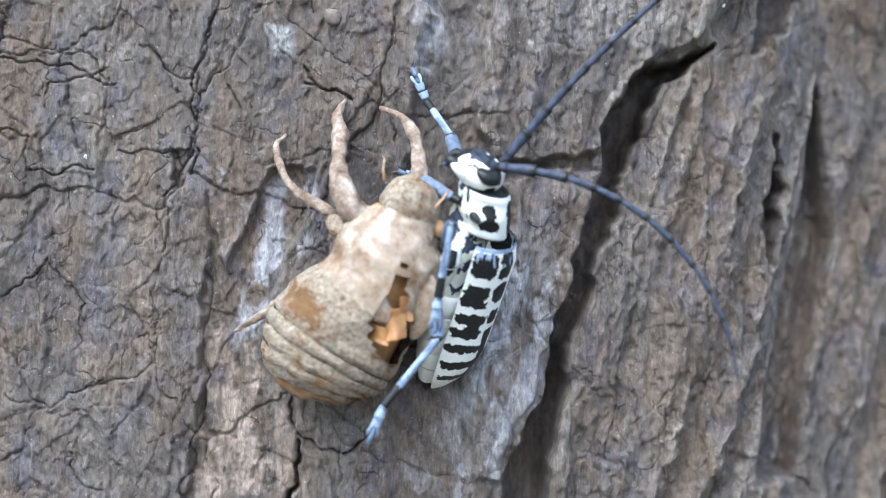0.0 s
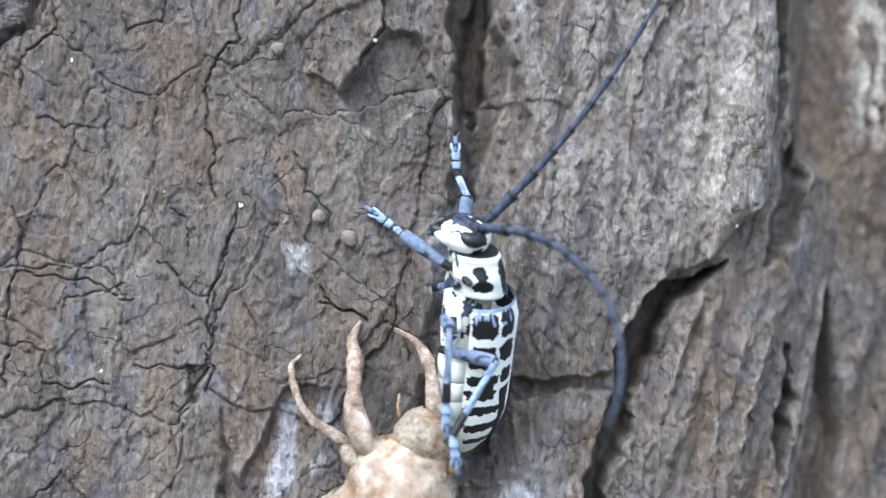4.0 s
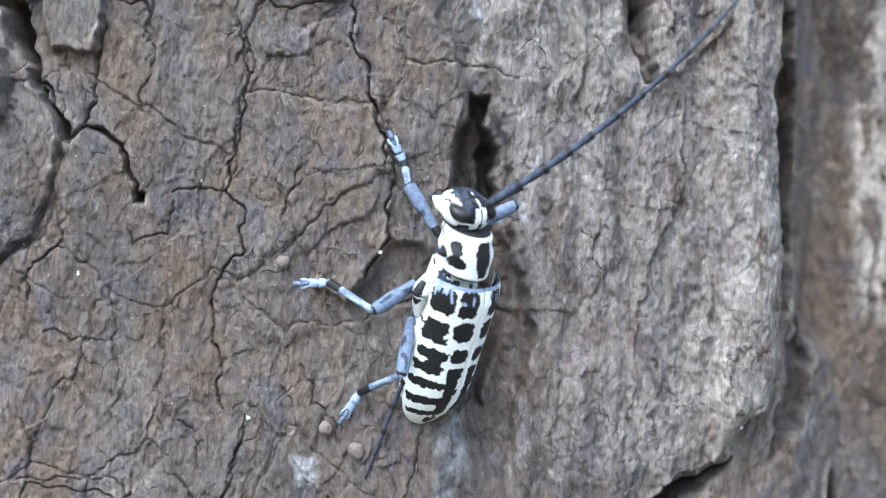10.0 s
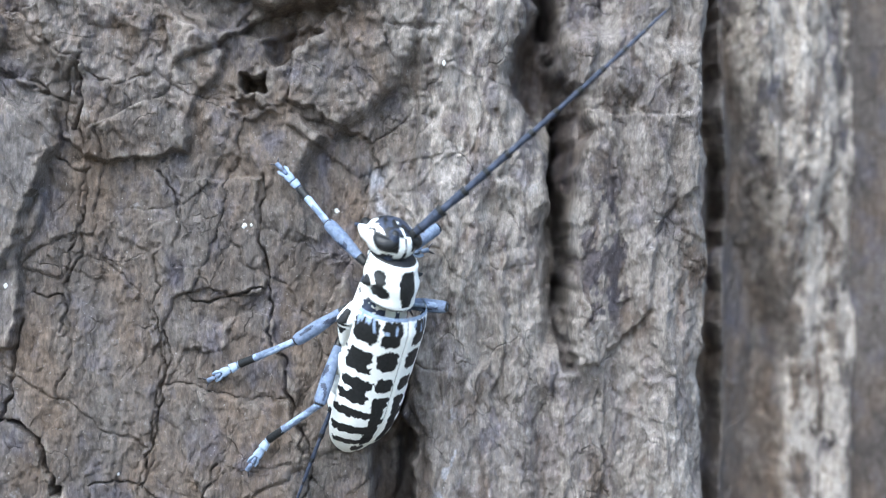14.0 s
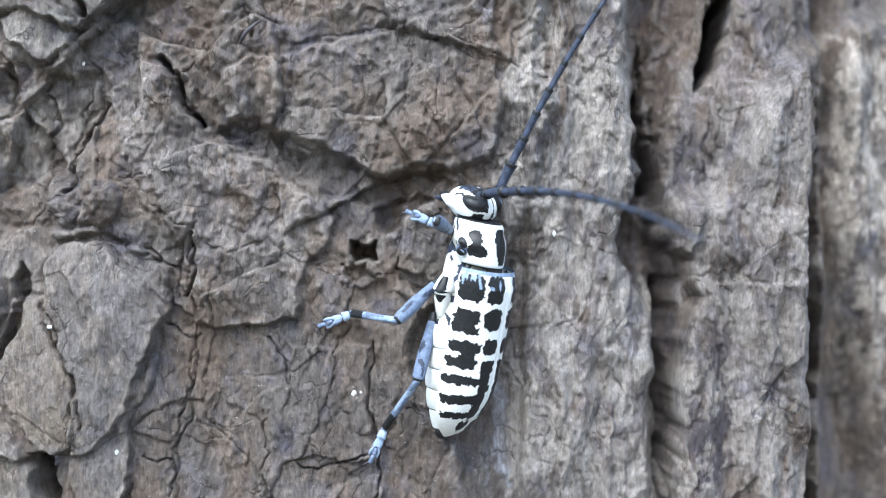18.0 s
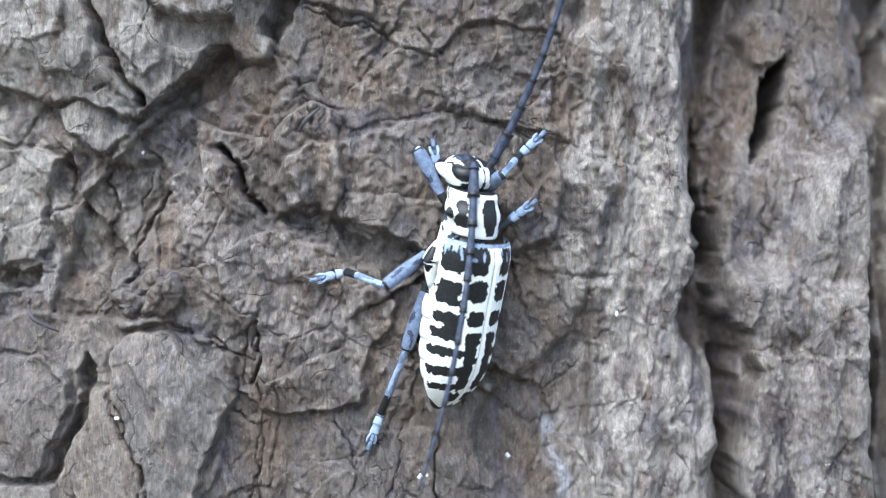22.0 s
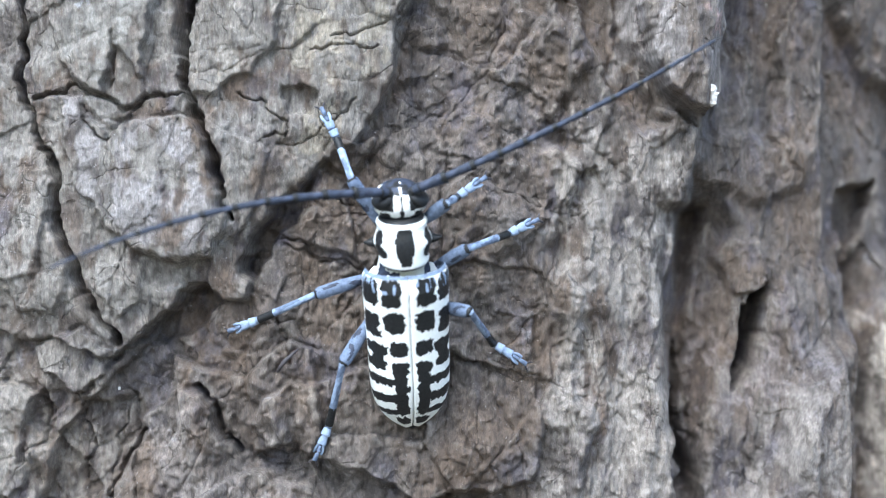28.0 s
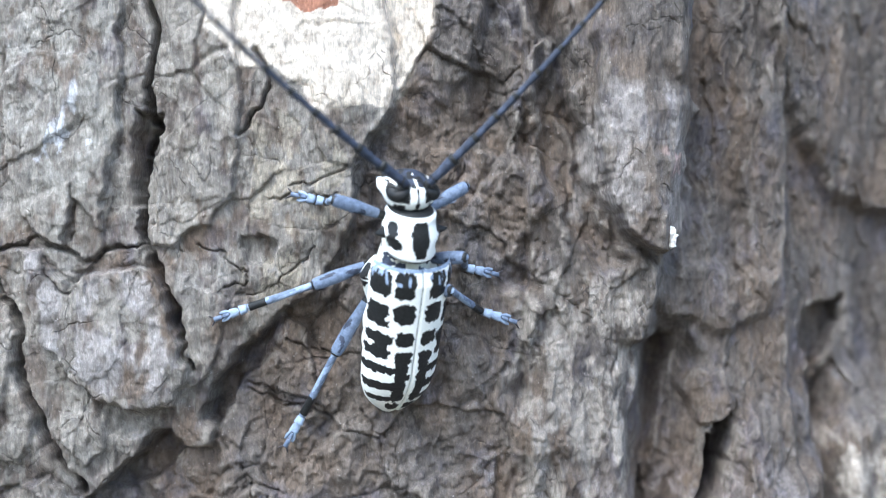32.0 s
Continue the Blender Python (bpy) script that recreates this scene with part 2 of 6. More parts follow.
def hollow(points, depth, edge):
    w = window(points, edge + 3)
    if H[w].size:
        k = 0.3 if edge < 2 else 0.0
        d, inside = to_line(outline(points) if edge < 2 else points, (1 - k) * X[w] + k * EX[w], (1 - k) * Z[w] + k * EZ[w], True)
        d = np.where(inside, d, -d)
        H[w] -= depth * smooth(0.5 + d / edge)


def crack(points, width, depth):
    w = window(points, width + 3)
    if H[w].size:
        d, _ = to_line(broken(points, False, int(abs(points[0][0] * 31 + points[0][1] * 7)), 0.2), 0.75 * X[w] + 0.25 * FX[w], 0.75 * Z[w] + 0.25 * FZ[w], False)
        k = width * (0.75 + 0.5 * wave(X[w], Z[w], 4, 5, 71))
        H[w] += 0.03 * depth * np.exp(-((d - 1.3 * width) / (1.2 * width)) ** 2)
        H[w] -= depth * smooth(1 - d / np.maximum(k, 0.15)) ** 0.8


CUT_WOOD = [(-37.5, 218.8), (-36.6, 209.9), (-32.9, 205.4), (-27.7, 204.5), (-23.3, 200.7), (-16.6, 199.5), (-13.7, 199.8), (-11.4, 202.8), (-7.5, 210.9), (-6.3, 218.3), (-6, 236), (-37.1, 236.5)]
FLAKES = [
    [(-59.1, 116.8), (-57.2, 119.1), (-52.3, 119.8), (-47.1, 119), (-43.7, 117.1), (-42.7, 114.5), (-43.4, 110), (-44.9, 106.2), (-47.2, 101), (-47.6, 92), (-48.5, 84.5), (-54.8, 84.5), (-54.3, 100.3), (-57.7, 107), (-58.8, 111.6)],
    [(-63.6, 111.6), (-59.9, 112.3), (-58.4, 107.8), (-55.1, 100.3), (-54.8, 95), (-56.3, 92), (-60, 92), (-62.3, 95.1), (-65.2, 101.1)],
    [(-92.3, 99.8), (-67.5, 99.2), (-65.3, 95.1), (-62.3, 92.1), (-60.8, 85.9), (-60.9, 75.5), (-92.5, 75.7)],
    [(-92.1, 117), (-68.1, 116.9), (-65.1, 114.6), (-64.4, 110.1), (-66.7, 105.6), (-69.7, 100.4), (-92.3, 100.5)],
    [(-77.4, 121.7), (-52.7, 121.8), (-43.3, 109.9), (-46.3, 98.7), (-52.5, 92.6), (-60.7, 91), (-77.1, 90.9)],
    [(-78.9, 144.5), (-69.9, 144), (-66.5, 142.9), (-68.1, 136.9), (-68.1, 130.9), (-70, 129.1), (-79, 128.4)],
    [(-66.8, 149.6), (-63.1, 151.1), (-59.3, 151.8), (-56, 148.8), (-56.4, 145.8), (-59.4, 143.6), (-62.4, 144.4), (-65.4, 146.6)]]
BLOCKS = [
    [(-13.6, 233.2), (-13.1, 208.5), (-12.7, 202), (-14.2, 197.6), (-16.4, 196.2), (-18.2, 191.8), (-18.9, 187.4), (-20, 182.3), (-22.9, 177.2), (-26.5, 174.3), (-29.4, 172.1), (-33.8, 168.4), (-37.1, 164), (-38.5, 161.1), (-38.9, 159.5), (-37.3, 158.2), (-38.2, 155.6), (-40, 155.1), (-42.5, 156.7), (-43.3, 157.5), (-46.9, 156.7), (-48.4, 153.8), (-50.9, 151.6), (-52.8, 150.1), (-55.7, 147.9), (-61.5, 150.1), (-70.3, 151.5), (-88.5, 153), (-88.3, 232.9)],
    [(11.2, 226.1), (12.4, 204.3), (13.5, 198.5), (15.1, 193.9), (18.3, 190.5), (21, 189.7), (23.6, 192.7), (23.3, 197), (23.8, 204.3), (25.1, 226.1)]]
# large forms: the right-hand side lies lower than the left, with long ridges
hollow([(-10, -60), (-8, -34), (-6.2, -5), (-4.8, 10), (-3.6, 20.6), (-2.7, 26.6), (-1.1, 32.6), (0, 44.6), (-1, 53.6), (-1.6, 67), (-0.1, 75.5), (-1.3, 85.3), (-4.7, 92.8), (-7.8, 98), (-10.8, 103.3), (-11, 108), (-6, 113), (0, 118), (4, 126), (5.2, 133), (8, 139), (3.5, 146), (7.5, 154), (2, 162), (6, 171), (1.5, 179), (7, 187), (3, 196), (8, 205), (4, 215), (7, 240), (120, 240), (120, -60)], 2.4, 1.9)
plate([(4, 251.3), (3.9, 105.3), (3.9, 80.1), (5.4, 69.7), (5.5, 61.6), (7.7, 54.9), (9, 47), (6.6, 38), (5, 29), (4.2, 20), (6.6, 13.4), (14.6, 13.6), (20.4, 14.4), (22.4, 20), (27.5, 26.5), (34.2, 29.2), (42.4, 38.5), (44.1, 53.4), (45.2, 69.8), (44, 83.1), (43.5, 105.3), (41.3, 251)], 2.6, 1.6)
plate([(24.6, 116.4), (23.5, 105.9), (25.4, 98.4), (23.6, 88), (25.1, 81.3), (28.9, 82), (34.8, 88), (36.2, 99.2), (42.2, 106), (42.9, 116.5)], 1.2, 1)
plate([(7.2, 11), (15, 12.1), (20.6, 11.6), (19.9, 5.6), (17.4, -3.3), (14.5, -10.7), (7.4, -29.2), (3.7, -29.2), (0.7, -3.5)], 2, 1)
# the long clefts on the right
hollow([(28.1, 26.7), (25.9, 25.1), (21.5, 18.2), (20.5, 9.8), (18.8, 4.6), (16.6, -5), (14.8, -13.1), (11.1, -21.9), (8.1, -31.1), (6.2, -36.6), (12.1, -36.6), (15.1, -24.1), (16.6, -13.1), (18.5, -7.2), (22.2, 3.1), (23.3, 9.7), (27, 16.4), (28.6, 22.3), (33.6, 26.8), (37, 29.5), (30.7, 26.7)], 9, 0.7)
hollow([(46.9, 17.4), (44.6, 4.5), (46.1, -0.6), (48.3, 9.7)], 6, 1.5)
hollow([(55, 25.2), (52.8, 11.9), (48.3, -7.2), (45.3, -17.6), (43.8, -30.9), (50.4, -31), (52.7, -17.6), (57.7, 3.1)], 7, 2)
hollow([(48.8, 54.3), (46.6, 44.6), (44.1, 32.7), (43.1, 28.9), (49, 32.7), (50.4, 45.4)], 7, 1.5)
hollow([(47.8, 160), (47.7, 137.7), (47.6, 125.8), (48.9, 111.7), (47.9, 100.5), (48.5, 85.6), (47.9, 63.2), (49.9, 44.6), (55.1, 44.6), (58, 63.3), (59.3, 85.6), (56.6, 100.5), (54.3, 111.7), (51.7, 122.8), (50.9, 137.7), (50.2, 160)], 10, 6)
hollow([(22.3, 114.8), (22.6, 107.4), (23.5, 99.9), (23.4, 92.4), (22.9, 87.2), (24.2, 80.9), (26, 80.7), (25.3, 85.7), (24.7, 92.4), (25.2, 99.2), (23.6, 107.4), (24.6, 114.9)], 6, 0.5)
hollow([(0.6, 79), (-0.8, 74.2), (-1.3, 65.3), (-0.6, 57), (0.4, 51), (1.8, 47), (3.2, 53), (3.9, 63.8), (3, 68.3), (4.3, 72), (2.4, 74.2), (2.9, 78.7)], 6.5, 1.0)
hollow([(2.4, 72.9), (1.9, 65.4), (-0.5, 56.5), (0.3, 46), (2.4, 37.1), (4.1, 46.8), (6, 55), (3.7, 66.9), (3.5, 72.2)], 4, 1.2)
hollow([(20.4, 142.7), (19.3, 138.2), (21.2, 130.7), (17.5, 124.7), (16.7, 120.9), (18.6, 117.2), (22, 115.7), (22.8, 109), (22.8, 103), (23.4, 94), (24.1, 89.5), (25.1, 91.8), (24.1, 98.5), (25.4, 107.5), (28, 113.5), (26.9, 118.7), (22.7, 120.9), (22, 125.4), (23.5, 129.9), (21.9, 136.7)], 6, 1)
hollow([(29.7, 154), (29, 146.5), (29, 143.1), (31.3, 146.5), (31.6, 154.1)], 5, 0.8)
hollow([(19.2, 167.8), (18.2, 151), (18.8, 138), (21.8, 131), (19, 125), (17.6, 120), (19.2, 116), (22.2, 110), (23, 104), (22.6, 88.2), (25.2, 88.2), (25.7, 103.2), (25, 115.2), (23.5, 124.3), (24, 131.8), (22.1, 144.5), (22.2, 155.8), (24.5, 167.7)], 4.5, 1.9)
hollow([(33.2, 157.5), (30.5, 154.2), (29, 148.9), (28.1, 143.5), (30.1, 144.3), (32, 149.7)], 7, 0.6)
hollow([(20.8, 149), (19.2, 139.2), (20.7, 131.7), (22.6, 128), (23.3, 128.7), (21.6, 134.7), (21.5, 144.5)], 4, 0.8)
hollow([(23.3, 116), (22.5, 108.5), (23.6, 97.8), (24.8, 97.8), (24.5, 107), (26.3, 116)], 5, 0.8)
hollow([(32.9, 156.4), (30.8, 154.1), (29.5, 148.5), (28, 142.2), (29.5, 143), (31.8, 148.5)], 8, 0.5)
hollow([(18.6, 135.2), (19.3, 127.7), (23, 127.7), (20.8, 132.9)], 6, 0.8)
hollow([(8.7, 223.9), (8.2, 212.1), (9.6, 209.1), (11.2, 203.8), (10.6, 198.7), (13.8, 188.2), (17, 182.9), (21.1, 179.4), (21.5, 178.3), (15.9, 181.4), (12.3, 187.4), (8.7, 197.9), (8.8, 204.6), (6.7, 211.4), (6.9, 223.9)], 2.5, 1.2)
plate([(26.1, 161), (28.4, 163.6), (32.1, 163.2), (33.6, 159.4), (32, 155.3), (28.3, 155.7)], 2.5, 1)
hollow([(46.4, 170.4), (45.6, 165.2), (48.5, 160.6), (51.4, 165.1), (53.9, 172.5)], 6, 1)
hollow([(0.1, 218.1), (-0.8, 212.2), (-3.2, 202.6), (-1.1, 194.4), (1.9, 192.8), (2, 202.5), (1.5, 212.2)], 3, 2)
plate([(13, 217.4), (14, 194.9), (15.1, 188.9), (16.7, 184.3), (19.9, 180.7), (22.7, 179.9), (25.4, 182.9), (25.1, 187.4), (25.8, 194.9), (27.1, 197.9), (28.7, 199.4), (24.9, 203.2), (27.2, 209.9), (27.2, 217.4)], 7.5, 1)
hollow([(9, 217), (9.5, 201), (11, 192), (13.6, 184.5), (17.6, 179), (14.6, 177.6), (9.4, 183.5), (6.4, 194), (5.4, 217)], 3, 1.9)
# blocks of old bark, upper part
plate([(-13.6, 233.2), (-13.1, 208.5), (-12.7, 202), (-14.2, 197.6), (-16.4, 196.2), (-18.2, 191.8), (-18.9, 187.4), (-20, 182.3), (-22.9, 177.2), (-26.5, 174.3), (-29.4, 172.1), (-33.8, 168.4), (-37.1, 164), (-38.5, 161.1), (-38.9, 159.5), (-37.3, 158.2), (-38.2, 155.6), (-40, 155.1), (-42.5, 156.7), (-43.3, 157.5), (-46.9, 156.7), (-48.4, 153.8), (-50.9, 151.6), (-52.8, 150.1), (-55.7, 147.9), (-61.5, 150.1), (-70.3, 151.5), (-88.5, 153), (-88.3, 232.9)], 4.1, 0.8)
hollow([(-29.4, 172.1), (-33.8, 168.4), (-37.1, 164), (-38.5, 161.1), (-38.9, 159.5), (-37.1, 158.2), (-36, 160.4), (-33.8, 164.4), (-30.5, 169.2)], 2.5, 0.8)
hollow([(-43.3, 157.5), (-46.9, 156.7), (-48.4, 153.8), (-50.9, 151.6), (-52.8, 150.1), (-46.2, 150.9), (-42.5, 154.5), (-40.4, 154.9)], 2.5, 0.8)
plate([(-65.1, 225.8), (-63.7, 199.7), (-63.3, 193.1), (-62.2, 187.3), (-60, 184.4), (-56, 182.2), (-55.3, 185.1), (-54.6, 188.4), (-53.1, 187.3), (-51.7, 184.8), (-50.6, 184.4), (-50.2, 191), (-48.4, 196.8), (-47.7, 204.1), (-47.7, 225.8)], 1.5, 0.6)
plate([(-62.2, 182.2), (-59.3, 181.5), (-57.5, 178.6), (-55.7, 176.4), (-52.8, 178.6), (-49.1, 179), (-45.5, 179), (-42.9, 176.4), (-41.5, 169.9), (-40.4, 164.8), (-42.2, 161.1), (-46.2, 160.4), (-49.8, 161.1), (-52.8, 162.5), (-56.4, 166.2), (-59.3, 169.8), (-60.8, 174.9)], 1.7, 0.6)
plate([(-43.3, 225.9), (-40.8, 199.7), (-42.2, 196.1), (-43.7, 189.5), (-44.2, 182.3), (-41.8, 181.9), (-38.9, 184.5), (-36.7, 184.5), (-33.8, 188.8), (-33.1, 196.9), (-32.4, 225.9)], 1.3, 0.7)
plate([(-57.5, 160.7), (-52, 160.4), (-51.7, 156), (-54.6, 153.4), (-57.1, 156.7)], 1, 0.6)
plate([(-67.3, 172), (-63.7, 172.7), (-61.9, 163.3), (-60.8, 158.9), (-63, 153.8), (-68.1, 154.5), (-70.2, 163.2)], 1, 0.7)
plate([(-27.3, 175), (-21.4, 176.9), (-22, 174.3), (-25.6, 172.3), (-27.2, 172.8)], 1.6, 0.5)
hollow([(-33.1, 183), (-30.5, 183.4), (-28.6, 182.3), (-29.1, 179.8), (-32.7, 180.1)], 1.6, 0.6)
hollow([(-46.2, 199.7), (-42.9, 199), (-43.7, 196.1), (-44.8, 191.7), (-45.3, 187.4), (-46.6, 187.3), (-46.6, 193.2)], 4, 0.9)
hollow([(-52.8, 162.2), (-46.2, 160), (-42.2, 160.7), (-42.9, 157.5), (-46.9, 157.4), (-50.9, 157.4)], 1.2, 0.9)
crack([(-66.9, 222.9), (-66.2, 199.7), (-67.3, 189.5), (-67.3, 182.9), (-65.5, 178.6), (-63.7, 174.9), (-62.6, 169.8), (-61.5, 163.3), (-60, 158.9), (-57.9, 154.5), (-54.9, 150.1)], 0.9, 4.5)
crack([(-43.9, 223), (-44.8, 202.6), (-44.4, 199.7), (-43.7, 197.5), (-45.1, 195.4), (-45.9, 192.4), (-45.9, 187.4), (-45.8, 183), (-44.8, 181.5), (-43.7, 179.3), (-42.2, 175), (-41.1, 169.9), (-39.6, 165.9)], 0.9, 5)
crack([(-65.5, 181.8), (-62.2, 182.2), (-60, 183.7), (-56, 181.9), (-53.5, 180), (-49.1, 182.2), (-45.8, 182.3)], 0.48, 1.6)
crack([(-58.7, 180.9), (-58.6, 178.6), (-56.4, 176.4), (-55.3, 176), (-53.9, 177.9)], 0.25, 1.2)
crack([(-38.6, 182.3), (-33.8, 179.4), (-32.4, 178.6), (-32.7, 176.8), (-35.3, 176.5)], 0.22, 1)
crack([(-30.6, 207), (-29.1, 204.1), (-31.7, 197.6), (-33.1, 196.1)], 0.48, 2)
crack([(-26.6, 189.6), (-22.2, 190.7), (-19.3, 192.2)], 0.18, 0.75)
crack([(-29.5, 187.8), (-26.6, 188.5), (-20.7, 188.5)], 0.18, 0.75)
crack([(-33.8, 175.7), (-29.4, 176.5), (-23.6, 181.6)], 0.18, 0.75)
crack([(-54.6, 190.2), (-54.6, 187.7), (-55.1, 183)], 0.22, 1)
plate([(-78.9, 144.5), (-69.9, 144), (-66.5, 142.9), (-68.1, 136.9), (-68.1, 130.9), (-70, 129.1), (-79, 128.4)], 2.4, 0.7)
plate([(-66.8, 149.6), (-63.1, 151.1), (-59.3, 151.8), (-56, 148.8), (-56.4, 145.8), (-59.4, 143.6), (-62.4, 144.4), (-65.4, 146.6)], 1.8, 0.7)
hollow([(-65.8, 142.9), (-59.4, 142.5), (-53.4, 142.8), (-51.9, 138.3), (-55, 132.3), (-56.5, 127.9), (-60.2, 129.4), (-66.3, 126.4), (-67.3, 132.4)], 1.6, 1.2)
crack([(-66.1, 142.5), (-65, 140.6), (-65.3, 136.9)], 0.48, 2)
crack([(-59.8, 142.1), (-59.1, 136.9), (-60.6, 132.4), (-59.9, 126.4)], 0.25, 1.1)
crack([(-51.9, 138.3), (-54.8, 133.5), (-56.5, 129.4), (-56.9, 126.4)], 0.48, 2)
crack([(-34.2, 153.1), (-32.8, 150.1), (-32.4, 147.1)], 0.22, 1.1)
crack([(-44.8, 144.2), (-42.2, 142), (-42.2, 139), (-39.6, 136)], 0.54, 2.5)
crack([(-33.4, 162.8), (-28.6, 160.2), (-24.8, 160.5), (-22.6, 159)], 0.25, 1.2)
crack([(-27.8, 169.5), (-22.5, 167.6), (-20.3, 164.2)], 0.22, 1)
# the recess behind the hanging flake
hollow([(26, 235.4), (26.5, 205.8), (24.6, 191), (23.5, 180.5), (22.5, 171.6), (21.5, 161.1), (22.5, 146), (23.4, 127.1), (30.2, 127), (40.1, 145.7), (50.7, 153.1), (68.7, 160.3), (69.3, 234.7)], 6.5, 5)
hollow([(21.8, 172.5), (20.6, 159), (19, 150.1), (21.6, 142.6), (22.3, 135.2), (26.1, 147.1), (27.7, 159), (28.5, 165)], 4, 3.5)
plate([(38.9, 235.2), (39.4, 213), (42.3, 203.3), (46.7, 194.3), (51.7, 187.5), (68.9, 182.7), (69.3, 234.7)], 4, 4)
plate([(33.1, 153.4), (34.3, 154.9), (38.8, 157), (44.8, 158.4), (51.4, 160.6), (68.7, 160.3), (68.4, 115), (57.6, 84.7), (49.8, 61.9), (44, 89.5), (39.8, 115.5), (33.3, 134.5)], 3, 8)
plate([(23.3, 177.5), (31.5, 178.1), (40.5, 176.5), (38.9, 171.3), (31.4, 168.4), (24, 170.8)], 2, 3)
# lumpy plates below them
plate([(-59.1, 116.8), (-57.2, 119.1), (-52.3, 119.8), (-47.1, 119), (-43.7, 117.1), (-42.7, 114.5), (-43.4, 110), (-44.9, 106.2), (-47.2, 101), (-47.6, 92), (-48.5, 84.5), (-54.8, 84.5), (-54.3, 100.3), (-57.7, 107), (-58.8, 111.6)], 3, 0.6)
plate([(-63.6, 111.6), (-59.9, 112.3), (-58.4, 107.8), (-55.1, 100.3), (-54.8, 95), (-56.3, 92), (-60, 92), (-62.3, 95.1), (-65.2, 101.1)], 1.6, 0.6)
plate([(-92.3, 99.8), (-67.5, 99.2), (-65.3, 95.1), (-62.3, 92.1), (-60.8, 85.9), (-60.9, 75.5), (-92.5, 75.7)], 3.2, 0.7)
plate([(-92.1, 117), (-68.1, 116.9), (-65.1, 114.6), (-64.4, 110.1), (-66.7, 105.6), (-69.7, 100.4), (-92.3, 100.5)], 2.2, 0.7)
plate([(-57.5, 126.9), (-50, 127.6), (-49.3, 124.3), (-51.5, 122), (-56.8, 121.7), (-58.7, 123.6)], 1.4, 0.6)
hollow([(-62.5, 116.8), (-61.5, 115.3), (-62.2, 110.1), (-65.2, 104.1), (-67.5, 99.6), (-69, 99.6), (-65.9, 105.6), (-63.3, 110.1)], 3.5, 0.6)
hollow([(-60.9, 91.3), (-58.5, 90.5), (-57.4, 86.8), (-57.9, 83), (-59.3, 84.5)], 5, 0.6)
crack([(-58.4, 110.1), (-57.3, 105.5), (-54.7, 100.3), (-54, 95)], 0.25, 1.2)
crack([(-46.3, 119), (-40, 115.9), (-39.6, 119.7)], 0.22, 1.1)
crack([(-39.5, 121.2), (-39.2, 116.7), (-40.7, 112.9)], 0.48, 2)
crack([(-43.4, 109.2), (-38.9, 107.7), (-39.7, 100.9), (-42, 91.9), (-42.8, 85.9)], 0.18, 1)
plate([(-59.4, 128), (-53.1, 137.8), (-47.6, 144.2), (-42.3, 142), (-39.6, 135.2), (-33.9, 131.5), (-30.2, 131.7), (-24.1, 125.2), (-21.3, 122.8), (-22.2, 119.9), (-24.7, 118), (-26.3, 110.2), (-36, 108.6), (-42.4, 111.6), (-43.9, 117.6), (-51.1, 121.1), (-57.8, 119.7)], 2.6, 0.9)
plate([(-37.7, 139.4), (-32.5, 144.7), (-16, 147.8), (-0.7, 153.9), (0.7, 138.1), (-0.9, 131.5), (-6.2, 129.9), (-14.4, 128.6), (-21.9, 132.3), (-31, 135.5), (-35.5, 136.4)], 2, 0.9)
hollow([(-31, 135.5), (-21.9, 132.3), (-14.4, 128.6), (-6.2, 129.9), (-9.2, 126.8), (-15.9, 125.2), (-21.9, 125.9), (-26.4, 128.9)], 1.8, 0.8)
hollow([(-19.2, 120.4), (-15.7, 120.3), (-15.5, 117.9), (-18.8, 117.7)], 6, 0.5)
hollow([(-15.9, 124.5), (-9.9, 126.8), (-8.4, 126), (-14.4, 121.5)], 3, 0.8)
plate([(-20.3, 116.9), (-15.8, 117.3), (-14.3, 115.5), (-17.3, 114), (-20.3, 115.1)], 1.5, 0.6)
hollow([(-79.9, 129.2), (-69.4, 128.5), (-70, 126.1), (-74.6, 126), (-79.9, 126.6)], 4, 0.8)
crack([(-44.5, 144.4), (-42.1, 141.2), (-41.6, 137.8), (-39.1, 135.4)], 0.54, 3)
crack([(-54.3, 141.1), (-56.6, 132.8), (-56.5, 126.8)], 0.18, 1.1)
crack([(-39.3, 123.7), (-41.6, 116.2), (-41.7, 112.5)], 0.22, 1.1)
crack([(-33.9, 163.5), (-28.7, 160.8), (-24.2, 160.1)], 0.18, 0.9)
crack([(-18.2, 159.7), (-16.7, 157), (-14.8, 156.3)], 0.22, 1.1)
hollow([(-37, 135), (-31.8, 136.5), (-25, 131.2), (-27.3, 128.9), (-31.8, 132), (-34.8, 132.7)], 1.8, 0.8)
hollow([(-13.1, 116.9), (-9.4, 116.1), (-4.1, 112.3), (-6.4, 111.6), (-10.9, 114.6)], 1.5, 0.6)
hollow([(-20.5, 117.1), (-16.9, 117.3), (-15.7, 115.4), (-19.1, 114.6)], 3, 0.5)
